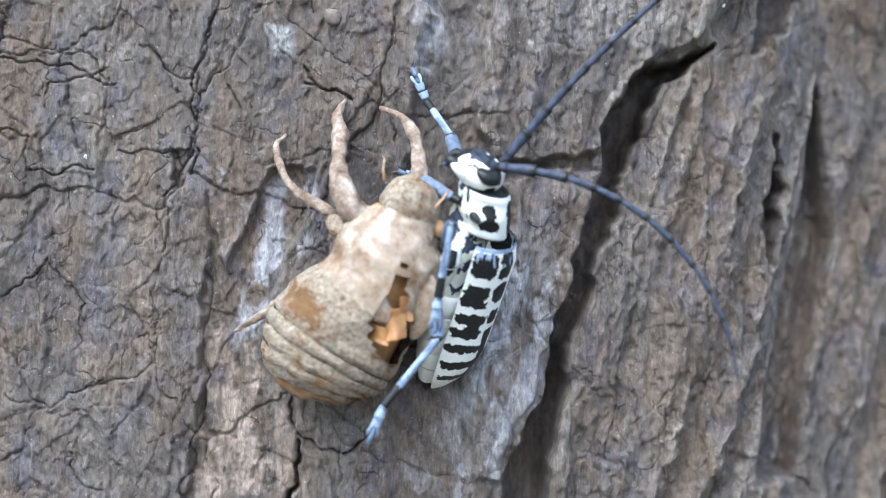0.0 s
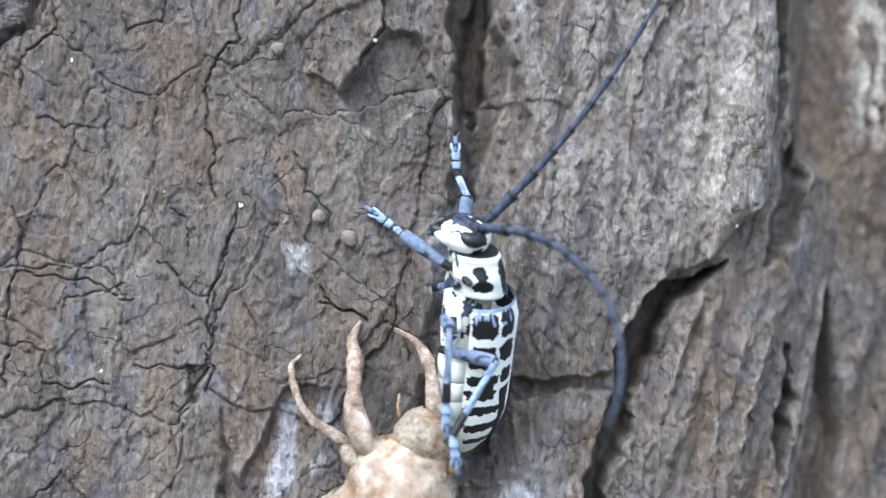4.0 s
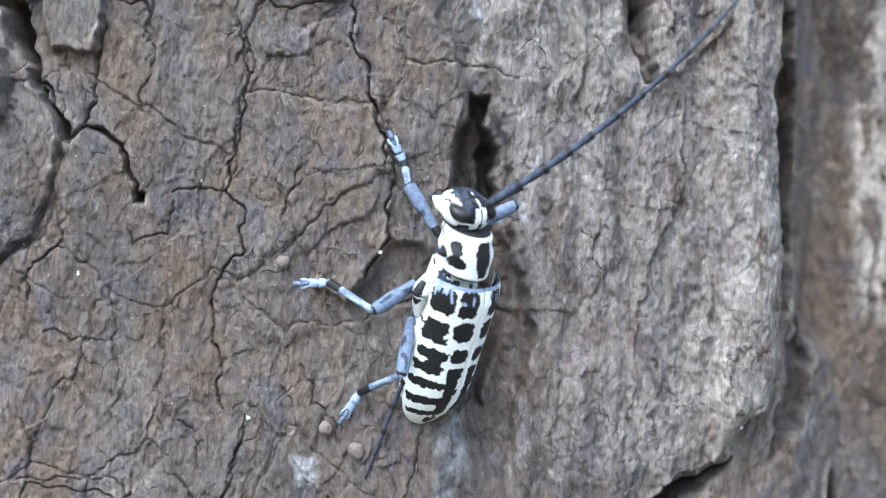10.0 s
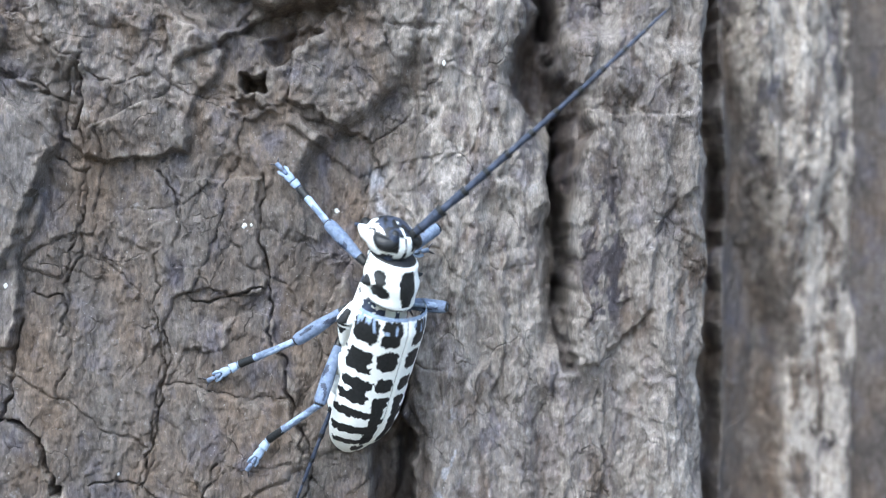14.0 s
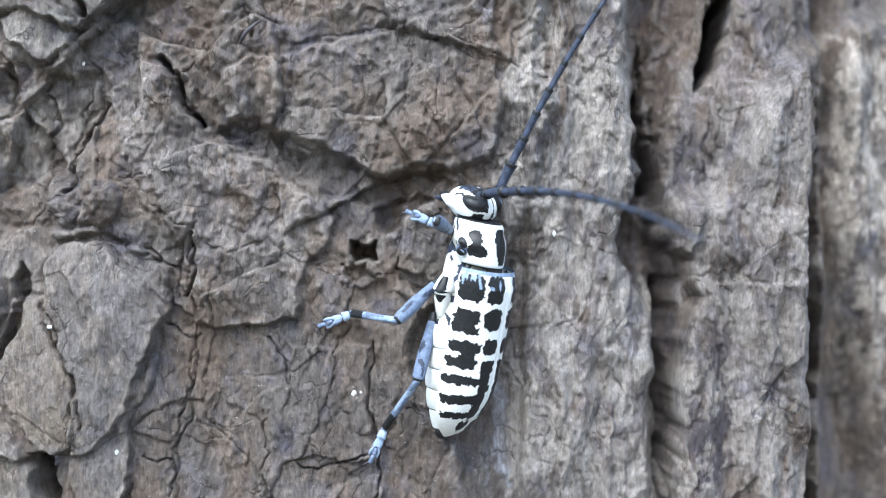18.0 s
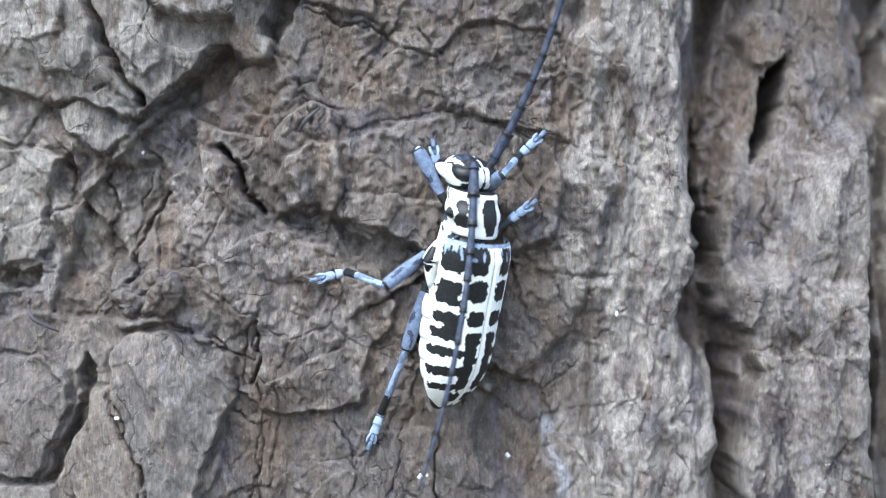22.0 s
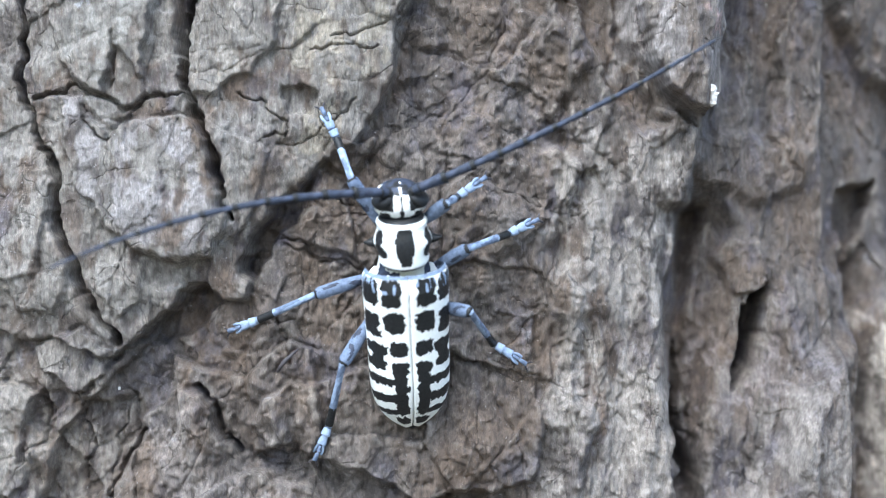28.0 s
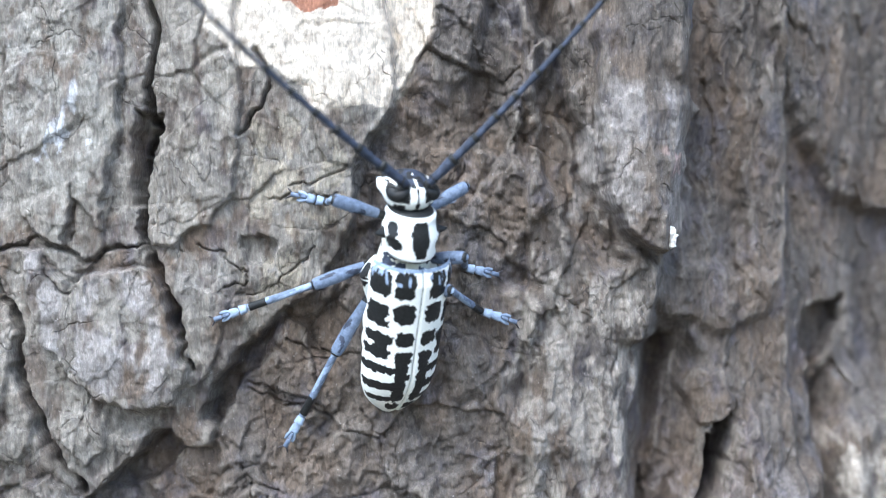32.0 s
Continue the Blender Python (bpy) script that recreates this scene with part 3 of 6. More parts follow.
# flat plates of the lower left and their cracks
plate([(-76.9, 87.6), (-59, 83.9), (-57.2, 80.9), (-54, 73.4), (-54.6, 68.2), (-57.6, 60), (-62.1, 56.9), (-77.1, 51.8)], 2.6, 0.8)
plate([(-77.4, 121.7), (-52.7, 121.8), (-43.3, 109.9), (-46.3, 98.7), (-52.5, 92.6), (-60.7, 91), (-77.1, 90.9)], 2, 0.8)
crack([(-60.9, 91.2), (-58.8, 85.2), (-55, 77), (-52.8, 72.6)], 0.78, 4)
hollow([(-61.5, 91.5), (-58.1, 89.7), (-58.5, 85.2), (-60, 85.9)], 4, 0.5)
crack([(-57.6, 81.6), (-54.6, 76.4), (-52.4, 72.7), (-50.5, 74.9), (-49, 80.9), (-47.8, 87.6)], 0.48, 2)
crack([(-50.1, 74.2), (-46.8, 72.6), (-44.8, 68.2), (-43.6, 65.1)], 0.54, 3)
hollow([(-44, 65.7), (-42.8, 65.7), (-43, 64.2), (-43.9, 64.4)], 4, 0.4)
crack([(-29.6, 86.1), (-30, 74.2), (-31.5, 69.7), (-31.9, 65.9), (-29.2, 63), (-29.2, 57.8), (-33, 53.9), (-33.7, 50.4), (-32.5, 44.4), (-33, 39.9), (-32.1, 36.9)], 0.2, 1.4)
crack([(-29.9, 32.4), (-31.4, 26.4), (-32.3, 17.3), (-33, 11.4)], 0.18, 1.2)
crack([(-38.9, 65.6), (-35.9, 66.4), (-31.9, 65.9)], 0.18, 0.9)
crack([(-59.1, 35.4), (-58.5, 26.4), (-59.3, 17.2), (-59.6, 11.3)], 0.25, 1.7)
crack([(-54.6, 65.6), (-54.3, 58.5), (-57.5, 56.3), (-58.4, 51.1)], 0.22, 1.2)
crack([(-44.8, 61.5), (-44.2, 58.5), (-39.7, 60), (-38.8, 64.5)], 0.16, 0.9)
crack([(-24.4, 62.1), (-22.4, 66.4), (-21.6, 69.1)], 0.14, 0.9)
crack([(-38.2, 35.4), (-36, 34.3), (-35.4, 30.2)], 0.14, 0.9)
crack([(-21.8, 42.9), (-20.3, 37.7), (-17.3, 35.4), (-16.9, 32.4)], 0.14, 0.9)
crack([(-47.6, 53.3), (-46.3, 47.3), (-46.1, 41.4), (-46.9, 35.4)], 0.14, 0.68)
crack([(-56.2, 47), (-53.9, 47), (-52.4, 45.8), (-48.3, 45.9)], 0.18, 0.68)
crack([(-58.5, 26.7), (-53.3, 26.4), (-48.8, 26), (-45.8, 24.1), (-42.8, 23.4)], 0.16, 0.9)
crack([(-18.1, 23.4), (-14.3, 22.3), (-12.1, 21.2)], 0.18, 0.98)
plate([(-23.3, 87.6), (-14.3, 87.6), (-11, 78.7), (-9.5, 69), (-10.2, 61.6), (-13.2, 54.5), (-15.8, 51.1), (-20.3, 53.4), (-22.5, 60.8), (-24.8, 68.2), (-24.4, 78.7)], 1.2, 0.6)
hollow([(-15.7, 51), (-12.8, 53.7), (-9.8, 59.3), (-5.4, 58.6), (-4.6, 51.9), (-9.8, 44.4), (-13.6, 48.1)], 1.6, 1.2)
crack([(-12.8, 80.9), (-10.7, 72.7), (-9.6, 69), (-10.2, 61.6), (-13.2, 54.5)], 0.22, 1.5)
crack([(-40, 112.9), (-39.8, 97.3), (-42.1, 89), (-42.4, 80.1), (-43.1, 76.4)], 0.18, 1)
crack([(-29, 86.9), (-28.2, 82.4), (-29.9, 75.7), (-30.9, 68.2)], 0.16, 0.9)
crack([(-16.1, 107.1), (-15.6, 95.2), (-15.1, 87.7), (-12.8, 82.5), (-10.5, 72.8), (-10.5, 70.4)], 0.25, 1.7)
crack([(-46.5, 91.4), (-42.6, 91), (-41.8, 89.1), (-42.2, 85.4)], 0.18, 1.1)
crack([(-30, 107.5), (-27.4, 104.2), (-27, 101.2)], 0.18, 0.9)
crack([(-26.1, 91.1), (-23.1, 90), (-20.2, 90.8), (-15.7, 91.9)], 0.18, 1.1)
crack([(-29.9, 96.7), (-29.5, 92.2), (-30.6, 83.2)], 0.14, 0.75)
plate([(-27.4, 107.2), (-16.5, 106.5), (-16.5, 99.7), (-15.7, 92.3), (-20.2, 91.1), (-26.2, 91.5), (-27.1, 100.4)], 0.8, 0.5)
# lowest part beside the shed skin
crack([(-29, 36.4), (-30.2, 29.8), (-32, 23.1), (-31.9, 19.4), (-32.7, 14.3), (-35.6, 9.8), (-35.9, 4.7), (-36.4, 1.7)], 0.14, 0.9)
hollow([(-30.9, 8.4), (-31.1, -1.2), (-31.9, -13), (-32.2, -21.8), (-34.1, -31), (-35.7, -39.5), (-19.5, -39.5), (-19.5, -18.9), (-22.4, -7.1), (-16.5, 12), (-22.4, 12), (-28.3, -1.2)], 1.5, 0.7)
crack([(-31.1, -1.2), (-31.7, -13), (-32.2, -21.8), (-34, -31)], 0.18, 1.1)
crack([(-60, 27.2), (-50.4, 27.6), (-45.7, 26.5), (-43.7, 23.9), (-44.5, 19.5), (-45.3, 15)], 0.13, 0.75)
crack([(-39.7, 28.3), (-36.4, 25.3), (-32.4, 23.9)], 0.13, 0.73)
crack([(-42.7, 14.7), (-35.7, 14.6), (-34.5, 12.1), (-35, 9.8)], 0.15, 1)
hollow([(-35.7, 14.6), (-32.4, 14.3), (-33.9, 12.1), (-34.4, 9.5), (-35.5, 9.5)], 1.2, 0.4)
crack([(-60, 17.3), (-54.1, 16.5), (-54.5, 12.1), (-50.8, 11.4), (-45.7, 12.1)], 0.15, 0.83)
crack([(-60.1, -5.6), (-53.4, -1.2), (-52.3, 0.4), (-49, -2.7), (-47.1, -5.6), (-47.7, -10.8)], 0.14, 0.9)
crack([(-52.3, 20.2), (-51.9, 23.2), (-49, 23.9), (-43.8, 25.4)], 0.12, 0.68)
crack([(-27.9, 23.1), (-26.8, 20.9), (-26.5, 19.4)], 0.13, 0.68)
crack([(-18, 25.3), (-16.5, 23.1), (-13.6, 22.4), (-11.9, 21)], 0.15, 1)
crack([(-9.5, 20.9), (-6.9, 19), (-6.2, 15.7)], 0.13, 0.75)
crack([(-19.9, -17.8), (-19.2, -22.6), (-16.6, -23.9), (-13.6, -25), (-10.3, -23.4)], 0.23, 2)
crack([(-19.1, -23.3), (-19.5, -27), (-20.4, -31.4), (-21, -36.6)], 0.52, 3.4)
crack([(-57.8, -17.4), (-53.4, -18.5), (-49.7, -20.3), (-46.8, -19.6)], 0.13, 0.56)
crack([(-48.6, -24.8), (-48.3, -28.5), (-44.6, -29.9)], 0.13, 0.68)
crack([(-40.1, -10), (-38.7, -9.3), (-37.6, -10.8), (-38.5, -11.5)], 0.13, 0.68)
crack([(-45.3, 6.2), (-43.4, 9.9), (-43.7, 2.5)], 0.1, 0.56)
plate([(-18.8, -24.1), (-16.6, -24.8), (-14.4, -28.5), (-15.1, -36.6), (-19.2, -36.6)], 1, 0.5)

# the broad valley beside the middle column
VALLEY = [(17, 168), (16.6, 151), (17.6, 138), (21, 131), (18.4, 125), (16.4, 120), (18.2, 116), (21.4, 110), (22, 104), (21, 96), (21.5, 84), (25, 84), (25.8, 96), (24.6, 108), (26.4, 117), (23.2, 128), (24.4, 140), (22.6, 152), (25, 168)]
hollow(VALLEY, 2.2, 1.9)
hollow(VALLEY, 1.8, 6)
# the black gap that parts the farthest column on the right
hollow([(45.6, 141), (44.6, 128), (44, 112), (44.6, 96), (43.6, 80), (45, 62), (45.4, 50), (48.4, 58), (48, 80), (49, 98), (47.2, 114), (47.4, 128), (47, 141)], 10, 1.9)
# columns beside the long furrow on the right
plate([(37, 125), (36.2, 100), (37, 82), (36, 66), (36.8, 48), (35, 34), (41, 36), (43.4, 52), (44, 72), (42.6, 92), (42.4, 125)], 1.8, 4)
hollow([(31, 118), (30.4, 92), (31.6, 70), (30.8, 48), (34, 48), (34.8, 70), (33.6, 92), (34.4, 118)], 1.7, 3.5)
hollow([(13.5, 104), (12.6, 84), (14.2, 64), (13, 44), (16.4, 44), (17, 66), (15.6, 86), (16.8, 104)], 1.5, 3.5)
hollow([(20.6, 78), (20, 62), (21.4, 48), (20.4, 34), (22.6, 34), (23.4, 50), (22.4, 64), (22.8, 78)], 1.3, 2.5)

# the natural breaking of the bark into small plates, and its grain
def cells(sx, sz, seed, bend=2.6):
    """Distances to the nearest and second nearest of scattered points, the nearest one's number, and the way from it."""
    r = np.random.default_rng(seed)
    gx, gz = (bend * WX - (bend - 1) * X) / sx + 50, (bend * WZ - (bend - 1) * Z) / sz + 50
    jx, jz = r.random((2, 256, 256))
    ix, iz = np.floor(gx).astype(int), np.floor(gz).astype(int)
    f1, f2, who = np.full(X.shape, 9.0), np.full(X.shape, 9.0), np.zeros(X.shape, int)
    ox, oz = np.zeros_like(X), np.zeros_like(X)
    for dx in (-1, 0, 1):
        for dz in (-1, 0, 1):
            cx, cz = (ix + dx) % 256, (iz + dz) % 256
            ux, uz = gx - ix - dx - jx[cx, cz], gz - iz - dz - jz[cx, cz]
            d = np.hypot(ux, uz)
            nearer = d < f1
            f2 = np.where(nearer, f1, np.minimum(f2, d))
            who = np.where(nearer, cx * 256 + cz, who)
            ox, oz = np.where(nearer, ux, ox), np.where(nearer, uz, oz)
            f1 = np.where(nearer, d, f1)
    return f1, f2, who, ox, oz


def chunks(sx, sz, seed, bend, tilt):
    """Broken pieces: each with its own height and slant, and a sharp edge to the next."""
    f1, f2, who, ox, oz = cells(sx, sz, seed, bend)
    r = np.random.default_rng(seed + 1)
    high, tx, tz = r.uniform(-1, 1, 65536), r.uniform(-1, 1, 65536), r.uniform(-1, 1, 65536)
    edge = smooth((f2 - f1) / 0.04)
    lump = 0.7 * high[who] + tilt * (tx[who] * ox + tz[who] * oz)
    return np.where(lump > 0, lump * (0.35 + 0.65 * edge), lump) - 0.26 * (1 - edge) * smooth(0.5 + 1.2 * wave(X, Z, 3.2 * sx, 3.2 * sz, seed + 7))


rough = smooth((Z - 100) / 25) * smooth((12 - X) / 8)      # lumpier towards the top on the left
right = smooth((X - 2) / 8)
calm = np.zeros_like(X)                                    # smooth cut wood near the top
w = window(CUT_WOOD, 2)
d, inside = to_line(CUT_WOOD, EX[w], EZ[w], True)
calm[w] = smooth(0.5 + np.where(inside, d, -d) / 1.5)
for flake in FLAKES:
    w = window(flake, 2)
    d, inside = to_line(flake, EX[w], EZ[w], True)
    calm[w] = np.maximum(calm[w], 0.7 * smooth(0.5 + np.where(inside, d, -d) / 1.5))
for block in BLOCKS:
    w = window(block, 2)
    d, inside = to_line(block, EX[w], EZ[w], True)
    calm[w] = np.maximum(calm[w], 0.75 * smooth(0.5 + np.where(inside, d, -d) / 1.5))
keep = 1 - 0.85 * calm
f1, f2, PIECE, _, _ = cells(17, 24, 5, 1.0)
g1, g2, who2, _, _ = cells(6.5, 8.5, 6, 0.8)
level = np.random.default_rng(3).normal(size=65536)
H += 0.3 * keep * (1 - 0.5 * right) * np.clip(level[PIECE], -1.5, 1.5)
H -= 0.42 * keep * (1 - 0.6 * right) * smooth(1 - (f2 - f1) / 0.025)
H += 0.12 * keep * (1 + rough) * np.clip(level[who2], -1.5, 1.5)
H -= 0.3 * keep * (1 - 0.5 * right) * (1 - 0.5 * rough) * smooth(1 - (g2 - g1) / 0.045) * smooth(0.25 + 1.3 * wave(X, Z, 14, 14, 55))


def terraces(a, steps, edge=0.14):
    """Turns smooth noise into flakes with broken edges."""
    k = np.floor(a * steps)
    return (k + smooth((a * steps - k - 1 + edge) / edge)) / steps


flat = (1 - right) * (1 - rough)
H += keep * 0.5 * fractal(X, Z, 18, 30, 4, 101, 0.5) * (1 + 0.8 * rough)
ridges = 1 - np.abs(fractal(EX, EZ, 5.5, 34, 4, 141, 0.55))
H += keep * (1.15 * right + 0.22 * flat) * (ridges - 0.6)
H += keep * 1.25 * rough * chunks(13, 16, 411, 0.5, 2.0)
H += keep * 0.25 * rough * chunks(5.5, 7.5, 421, 0.5, 1.8)
H += keep * rough * (1.9 * np.abs(fractal(EX, EZ, 9, 10.5, 2, 631, 0.4)) ** 0.85 + 0.7 * np.abs(fractal(FX, FZ, 3.4, 3.8, 3, 651, 0.5)) - 0.9)
H += keep * (0.2 * rough + 0.1 * flat) * chunks(2.2, 3.2, 425, 0.6, 1.3)
H += keep * 0.14 * rough * chunks(1.2, 1.6, 427, 0.5, 1.3)
H += keep * 0.45 * flat * chunks(9, 19, 431, 0.7, 1.0)
H += keep * 0.2 * flat * chunks(4, 7.5, 435, 0.7, 1.0)
H += keep * 0.5 * right * chunks(6, 30, 441, 0.9, 1.3)
# long columns of the right-hand side, slanting below the ledge
lean = EX - 0.36 * np.minimum(Z - 26, 0) * smooth((X - 8) / 10)
deep = right * (1.3 + 1.3 * smooth((X - 14) / 10) * smooth((30 - Z) / 10))
H += keep * deep * (0.7 - 1.5 * np.abs(fractal(lean, Z, 9.5, 95, 3, 151, 0.42)) ** 0.9)
H += keep * 0.16 * right * chunks(2.4, 9, 445, 0.7, 1.2)
H += keep * 0.28 * flat * terraces(fractal(EX, EZ, 11, 24, 3, 231, 0.5), 3.0, 0.08)
H += keep * 0.5 * right * terraces(fractal(EX, EZ, 7, 26, 3, 331, 0.5), 2.4, 0.1)
H += keep * 0.12 * rough * terraces(fractal(EX, EZ, 13, 17, 3, 261, 0.5), 2.2, 0.08)
H += keep * 0.13 * (1 - 0.7 * rough) * fractal(FX, FZ, 0.9, 6.5, 3, 201, 0.6)
H += keep * 0.1 * fractal(X, Z, 1.4, 2.0, 2, 221, 0.6)
H += (0.5 + 0.5 * keep) * 0.13 * chunks(0.85, 1.5, 451, 0.4, 1.4)


def trunk_front(x):
    """Depth of the smooth trunk's front at x (millimetres)."""
    u = np.clip(np.abs(x + 22) / 140, 0, 0.999)
    return 130 - 130 * (1 - u ** 2.7) ** (1 / 2.7) + 9 * smooth((x - 39) / 20)


Y = trunk_front(X) - H

trunk = new("tree_trunk")
tagged(trunk, "upright tree trunk with grey-brown, deeply fissured bark", "tree trunk")
ny, nx = X.shape
index = np.arange(ny * nx).reshape(ny, nx)
quads = np.stack([index[:-1, :-1], index[:-1, 1:], index[1:, 1:], index[1:, :-1]], -1).reshape(-1, 4)
places = np.stack([X, Y, Z], -1).reshape(-1, 3) * MM
owner = PIECE[:-1, :-1].reshape(-1)
tints = np.zeros((ny * nx, 4), np.float32)


def pigment(points, colour, amount, edge, seed):
    """A natural stain, lichen crust or bare wood: where it lies, its colour and how thick it is."""
    w = window(points, edge)
    d, inside = to_line(points, WX[w], WZ[w], True)
    a = smooth(0.5 + np.where(inside, d, -d) / edge) * amount
    if amount <= 1:
        a = a * smooth(0.6 + 1.3 * fractal(X[w], Z[w], 4, 8, 4, seed, 0.65))
    k = index[w].ravel()
    a = np.minimum(a, 1).ravel().astype(np.float32)
    old = tints[k, 3]
    tints[k, :3] = np.where((a > old - 0.05)[:, None], np.array(colour, np.float32), tints[k, :3])
    tints[k, 3] = np.maximum(a, old)


pigment([(-80, 150), (-64, 152), (-53, 143), (-57, 129), (-66, 126), (-80, 126)], (0.34, 0.31, 0.275), 0.75, 4, 61)
pigment([(2, 150), (6, 120), (2, 92), (8, 60), (4, 30), (16, 26), (40, 40), (43, 90), (42, 150)], (0.13, 0.11, 0.105), 0.3, 4, 62)
pigment([(2, 150), (6, 120), (2, 92), (8, 60), (4, 30), (16, 26), (40, 40), (43, 90), (42, 150)], (0.4, 0.375, 0.39), 0.32, 4, 63)
pigment([(5.3, 105.3), (5.4, 69.7), (8, 53.4), (11.4, 41.4), (9.6, 31.7), (26, 28.4), (42.4, 38.5), (45.1, 75.7), (43.5, 105.3)], (0.32, 0.295, 0.275), 0.75, 3, 1)
pigment([(34.2, 29.5), (34.2, 35.5), (31.2, 41.5), (34.8, 60.8), (34, 75.7), (43.6, 83.1), (45.2, 69.8), (43.8, 53.4), (42.4, 38.5)], (0.4, 0.375, 0.35), 0.8, 3, 2)
pigment([(1.3, 144.9), (17.8, 143.4), (17.9, 123.2), (22.4, 115.7), (22.9, 82.1), (-0.3, 81.9), (0.7, 107.3), (2.1, 126.8)], (0.38, 0.352, 0.325), 0.85, 3, 3)
pigment([(28.4, 113.5), (27.6, 127), (31.3, 142), (44, 142.1), (44.1, 112.1), (43.4, 82.2), (35.2, 82.1), (36.6, 104.6)], (0.32, 0.295, 0.275), 0.75, 3, 4)
pigment([(3.1, 180), (19.9, 175.5), (21, 159), (17.9, 144.1), (18.6, 127.7), (0.7, 127.8), (3, 150.1), (0.8, 165.1)], (0.39, 0.36, 0.33), 0.85, 3, 5)
pigment([(8.9, 4.6), (19.6, 12.7), (18.1, 4.6), (12.9, -13.8), (8.5, -26.3), (1.1, -30.9), (-6.3, -30.7), (-0.4, -19)], (0.33, 0.31, 0.31), 0.7, 3, 6)
pigment([(-22.8, 10.6), (-17.6, 12), (-16.2, 6.1), (-18.8, -0.5), (-22.4, -6.4), (-26.1, -10.8), (-28.7, -10.8), (-25.4, -2)], (0.44, 0.445, 0.485), 1, 2.5, 7)
pigment([(49.3, 152.6), (49.4, 125.8), (52.5, 116.9), (56.6, 102), (59.7, 88.6), (59.9, 48.4), (83.7, 48.5), (83.1, 152.7)], (0.5, 0.455, 0.405), 0.95, 3, 60)
pigment([(-1.8, 107.2), (0.3, 107.2), (1.3, 98.3), (-0.3, 95.7)], (0.42, 0.43, 0.47), 0.9, 2, 40)
pigment([(-0.6, 105.1), (1.5, 101.4), (2.7, 87.9), (0.1, 84.2)], (0.42, 0.43, 0.47), 0.9, 2, 41)
pigment([(7.3, 77.2), (9.9, 76.4), (9.5, 60.8), (7.3, 62.3)], (0.42, 0.43, 0.47), 0.85, 2, 42)
pigment([(5.6, -1.3), (15.9, 1.6), (15.1, -10.1), (11.4, -20.4), (7, -29.3), (1.1, -31.5), (0.4, -21.9)], (0.47, 0.475, 0.51), 0.95, 3, 43)
pigment([(-2.8, 37.1), (0.5, 37.1), (-0.6, 29.7), (-1.8, 23.8), (-3.2, 24.5)], (0.5, 0.5, 0.53), 0.7, 2, 8)
pigment([(-30.6, -7.1), (-25.4, -10.8), (-21, -18.9), (-21, -31.4), (-32.8, -31.4), (-31.3, -17.4)], (0.44, 0.36, 0.31), 0.8, 2, 9)
pigment([(-28.7, 12.8), (-26.1, 12.8), (-26.5, 4.7), (-28.7, 4.7)], (0.52, 0.52, 0.54), 0.7, 2, 10)
pigment([(-22.7, 31.1), (-19.8, 31.1), (-19.7, 26.6), (-21.9, 26.6)], (0.55, 0.56, 0.58), 0.85, 1.5, 11)
pigment([(-13.6, 233.2), (-13.1, 208.5), (-12.7, 202), (-14.2, 197.6), (-16.4, 196.2), (-18.2, 191.8), (-18.9, 187.4), (-20, 182.3), (-22.9, 177.2), (-26.5, 174.3), (-29.4, 172.1), (-33.8, 168.4), (-37.1, 164), (-38.5, 161.1), (-38.9, 159.5), (-37.3, 158.2), (-38.2, 155.6), (-40, 155.1), (-42.5, 156.7), (-43.3, 157.5), (-46.9, 156.7), (-48.4, 153.8), (-50.9, 151.6), (-52.8, 150.1), (-55.7, 147.9), (-61.5, 150.1), (-70.3, 151.5), (-88.5, 153), (-88.3, 232.9)], (0.32, 0.305, 0.28), 0.8, 2, 12)
pigment([(-65.1, 225.8), (-63.7, 199.7), (-63.3, 193.1), (-62.2, 187.3), (-60, 184.4), (-56, 182.2), (-55.3, 185.1), (-54.6, 188.4), (-53.1, 187.3), (-51.7, 184.8), (-50.6, 184.4), (-50.2, 191), (-48.4, 196.8), (-47.7, 204.1), (-47.7, 225.8)], (0.37, 0.358, 0.33), 0.85, 1.5, 46)
pigment([(-62.2, 182.2), (-59.3, 181.5), (-57.5, 178.6), (-55.7, 176.4), (-52.8, 178.6), (-49.1, 179), (-45.5, 179), (-42.9, 176.4), (-41.5, 169.9), (-40.4, 164.8), (-42.2, 161.1), (-46.2, 160.4), (-49.8, 161.1), (-52.8, 162.5), (-56.4, 166.2), (-59.3, 169.8), (-60.8, 174.9)], (0.38, 0.363, 0.36), 0.85, 2, 14)
pigment([(-43.3, 225.9), (-40.8, 199.7), (-42.2, 196.1), (-43.7, 189.5), (-44.2, 182.3), (-41.8, 181.9), (-38.9, 184.5), (-36.7, 184.5), (-33.8, 188.8), (-33.1, 196.9), (-32.4, 225.9)], (0.39, 0.365, 0.325), 0.85, 1.5, 47)
pigment([(-30.9, 199.8), (-17.8, 196.2), (-20, 183.1), (-29.4, 173.6), (-33.8, 176.5), (-32.4, 189.6)], (0.42, 0.385, 0.32), 0.85, 2, 13)
pigment([(-60.8, 193.9), (-58.6, 195.3), (-56.4, 199.7), (-53.9, 203.3), (-52.8, 199.7), (-55.7, 194.6), (-58.2, 190.2), (-60.8, 190.2)], (0.6, 0.63, 0.68), 0.95, 1.5, 44)
pigment([(-53.9, 195.3), (-50.6, 196.1), (-51.3, 193.2), (-53.5, 193.9)], (0.58, 0.6, 0.63), 0.9, 1.5, 45)
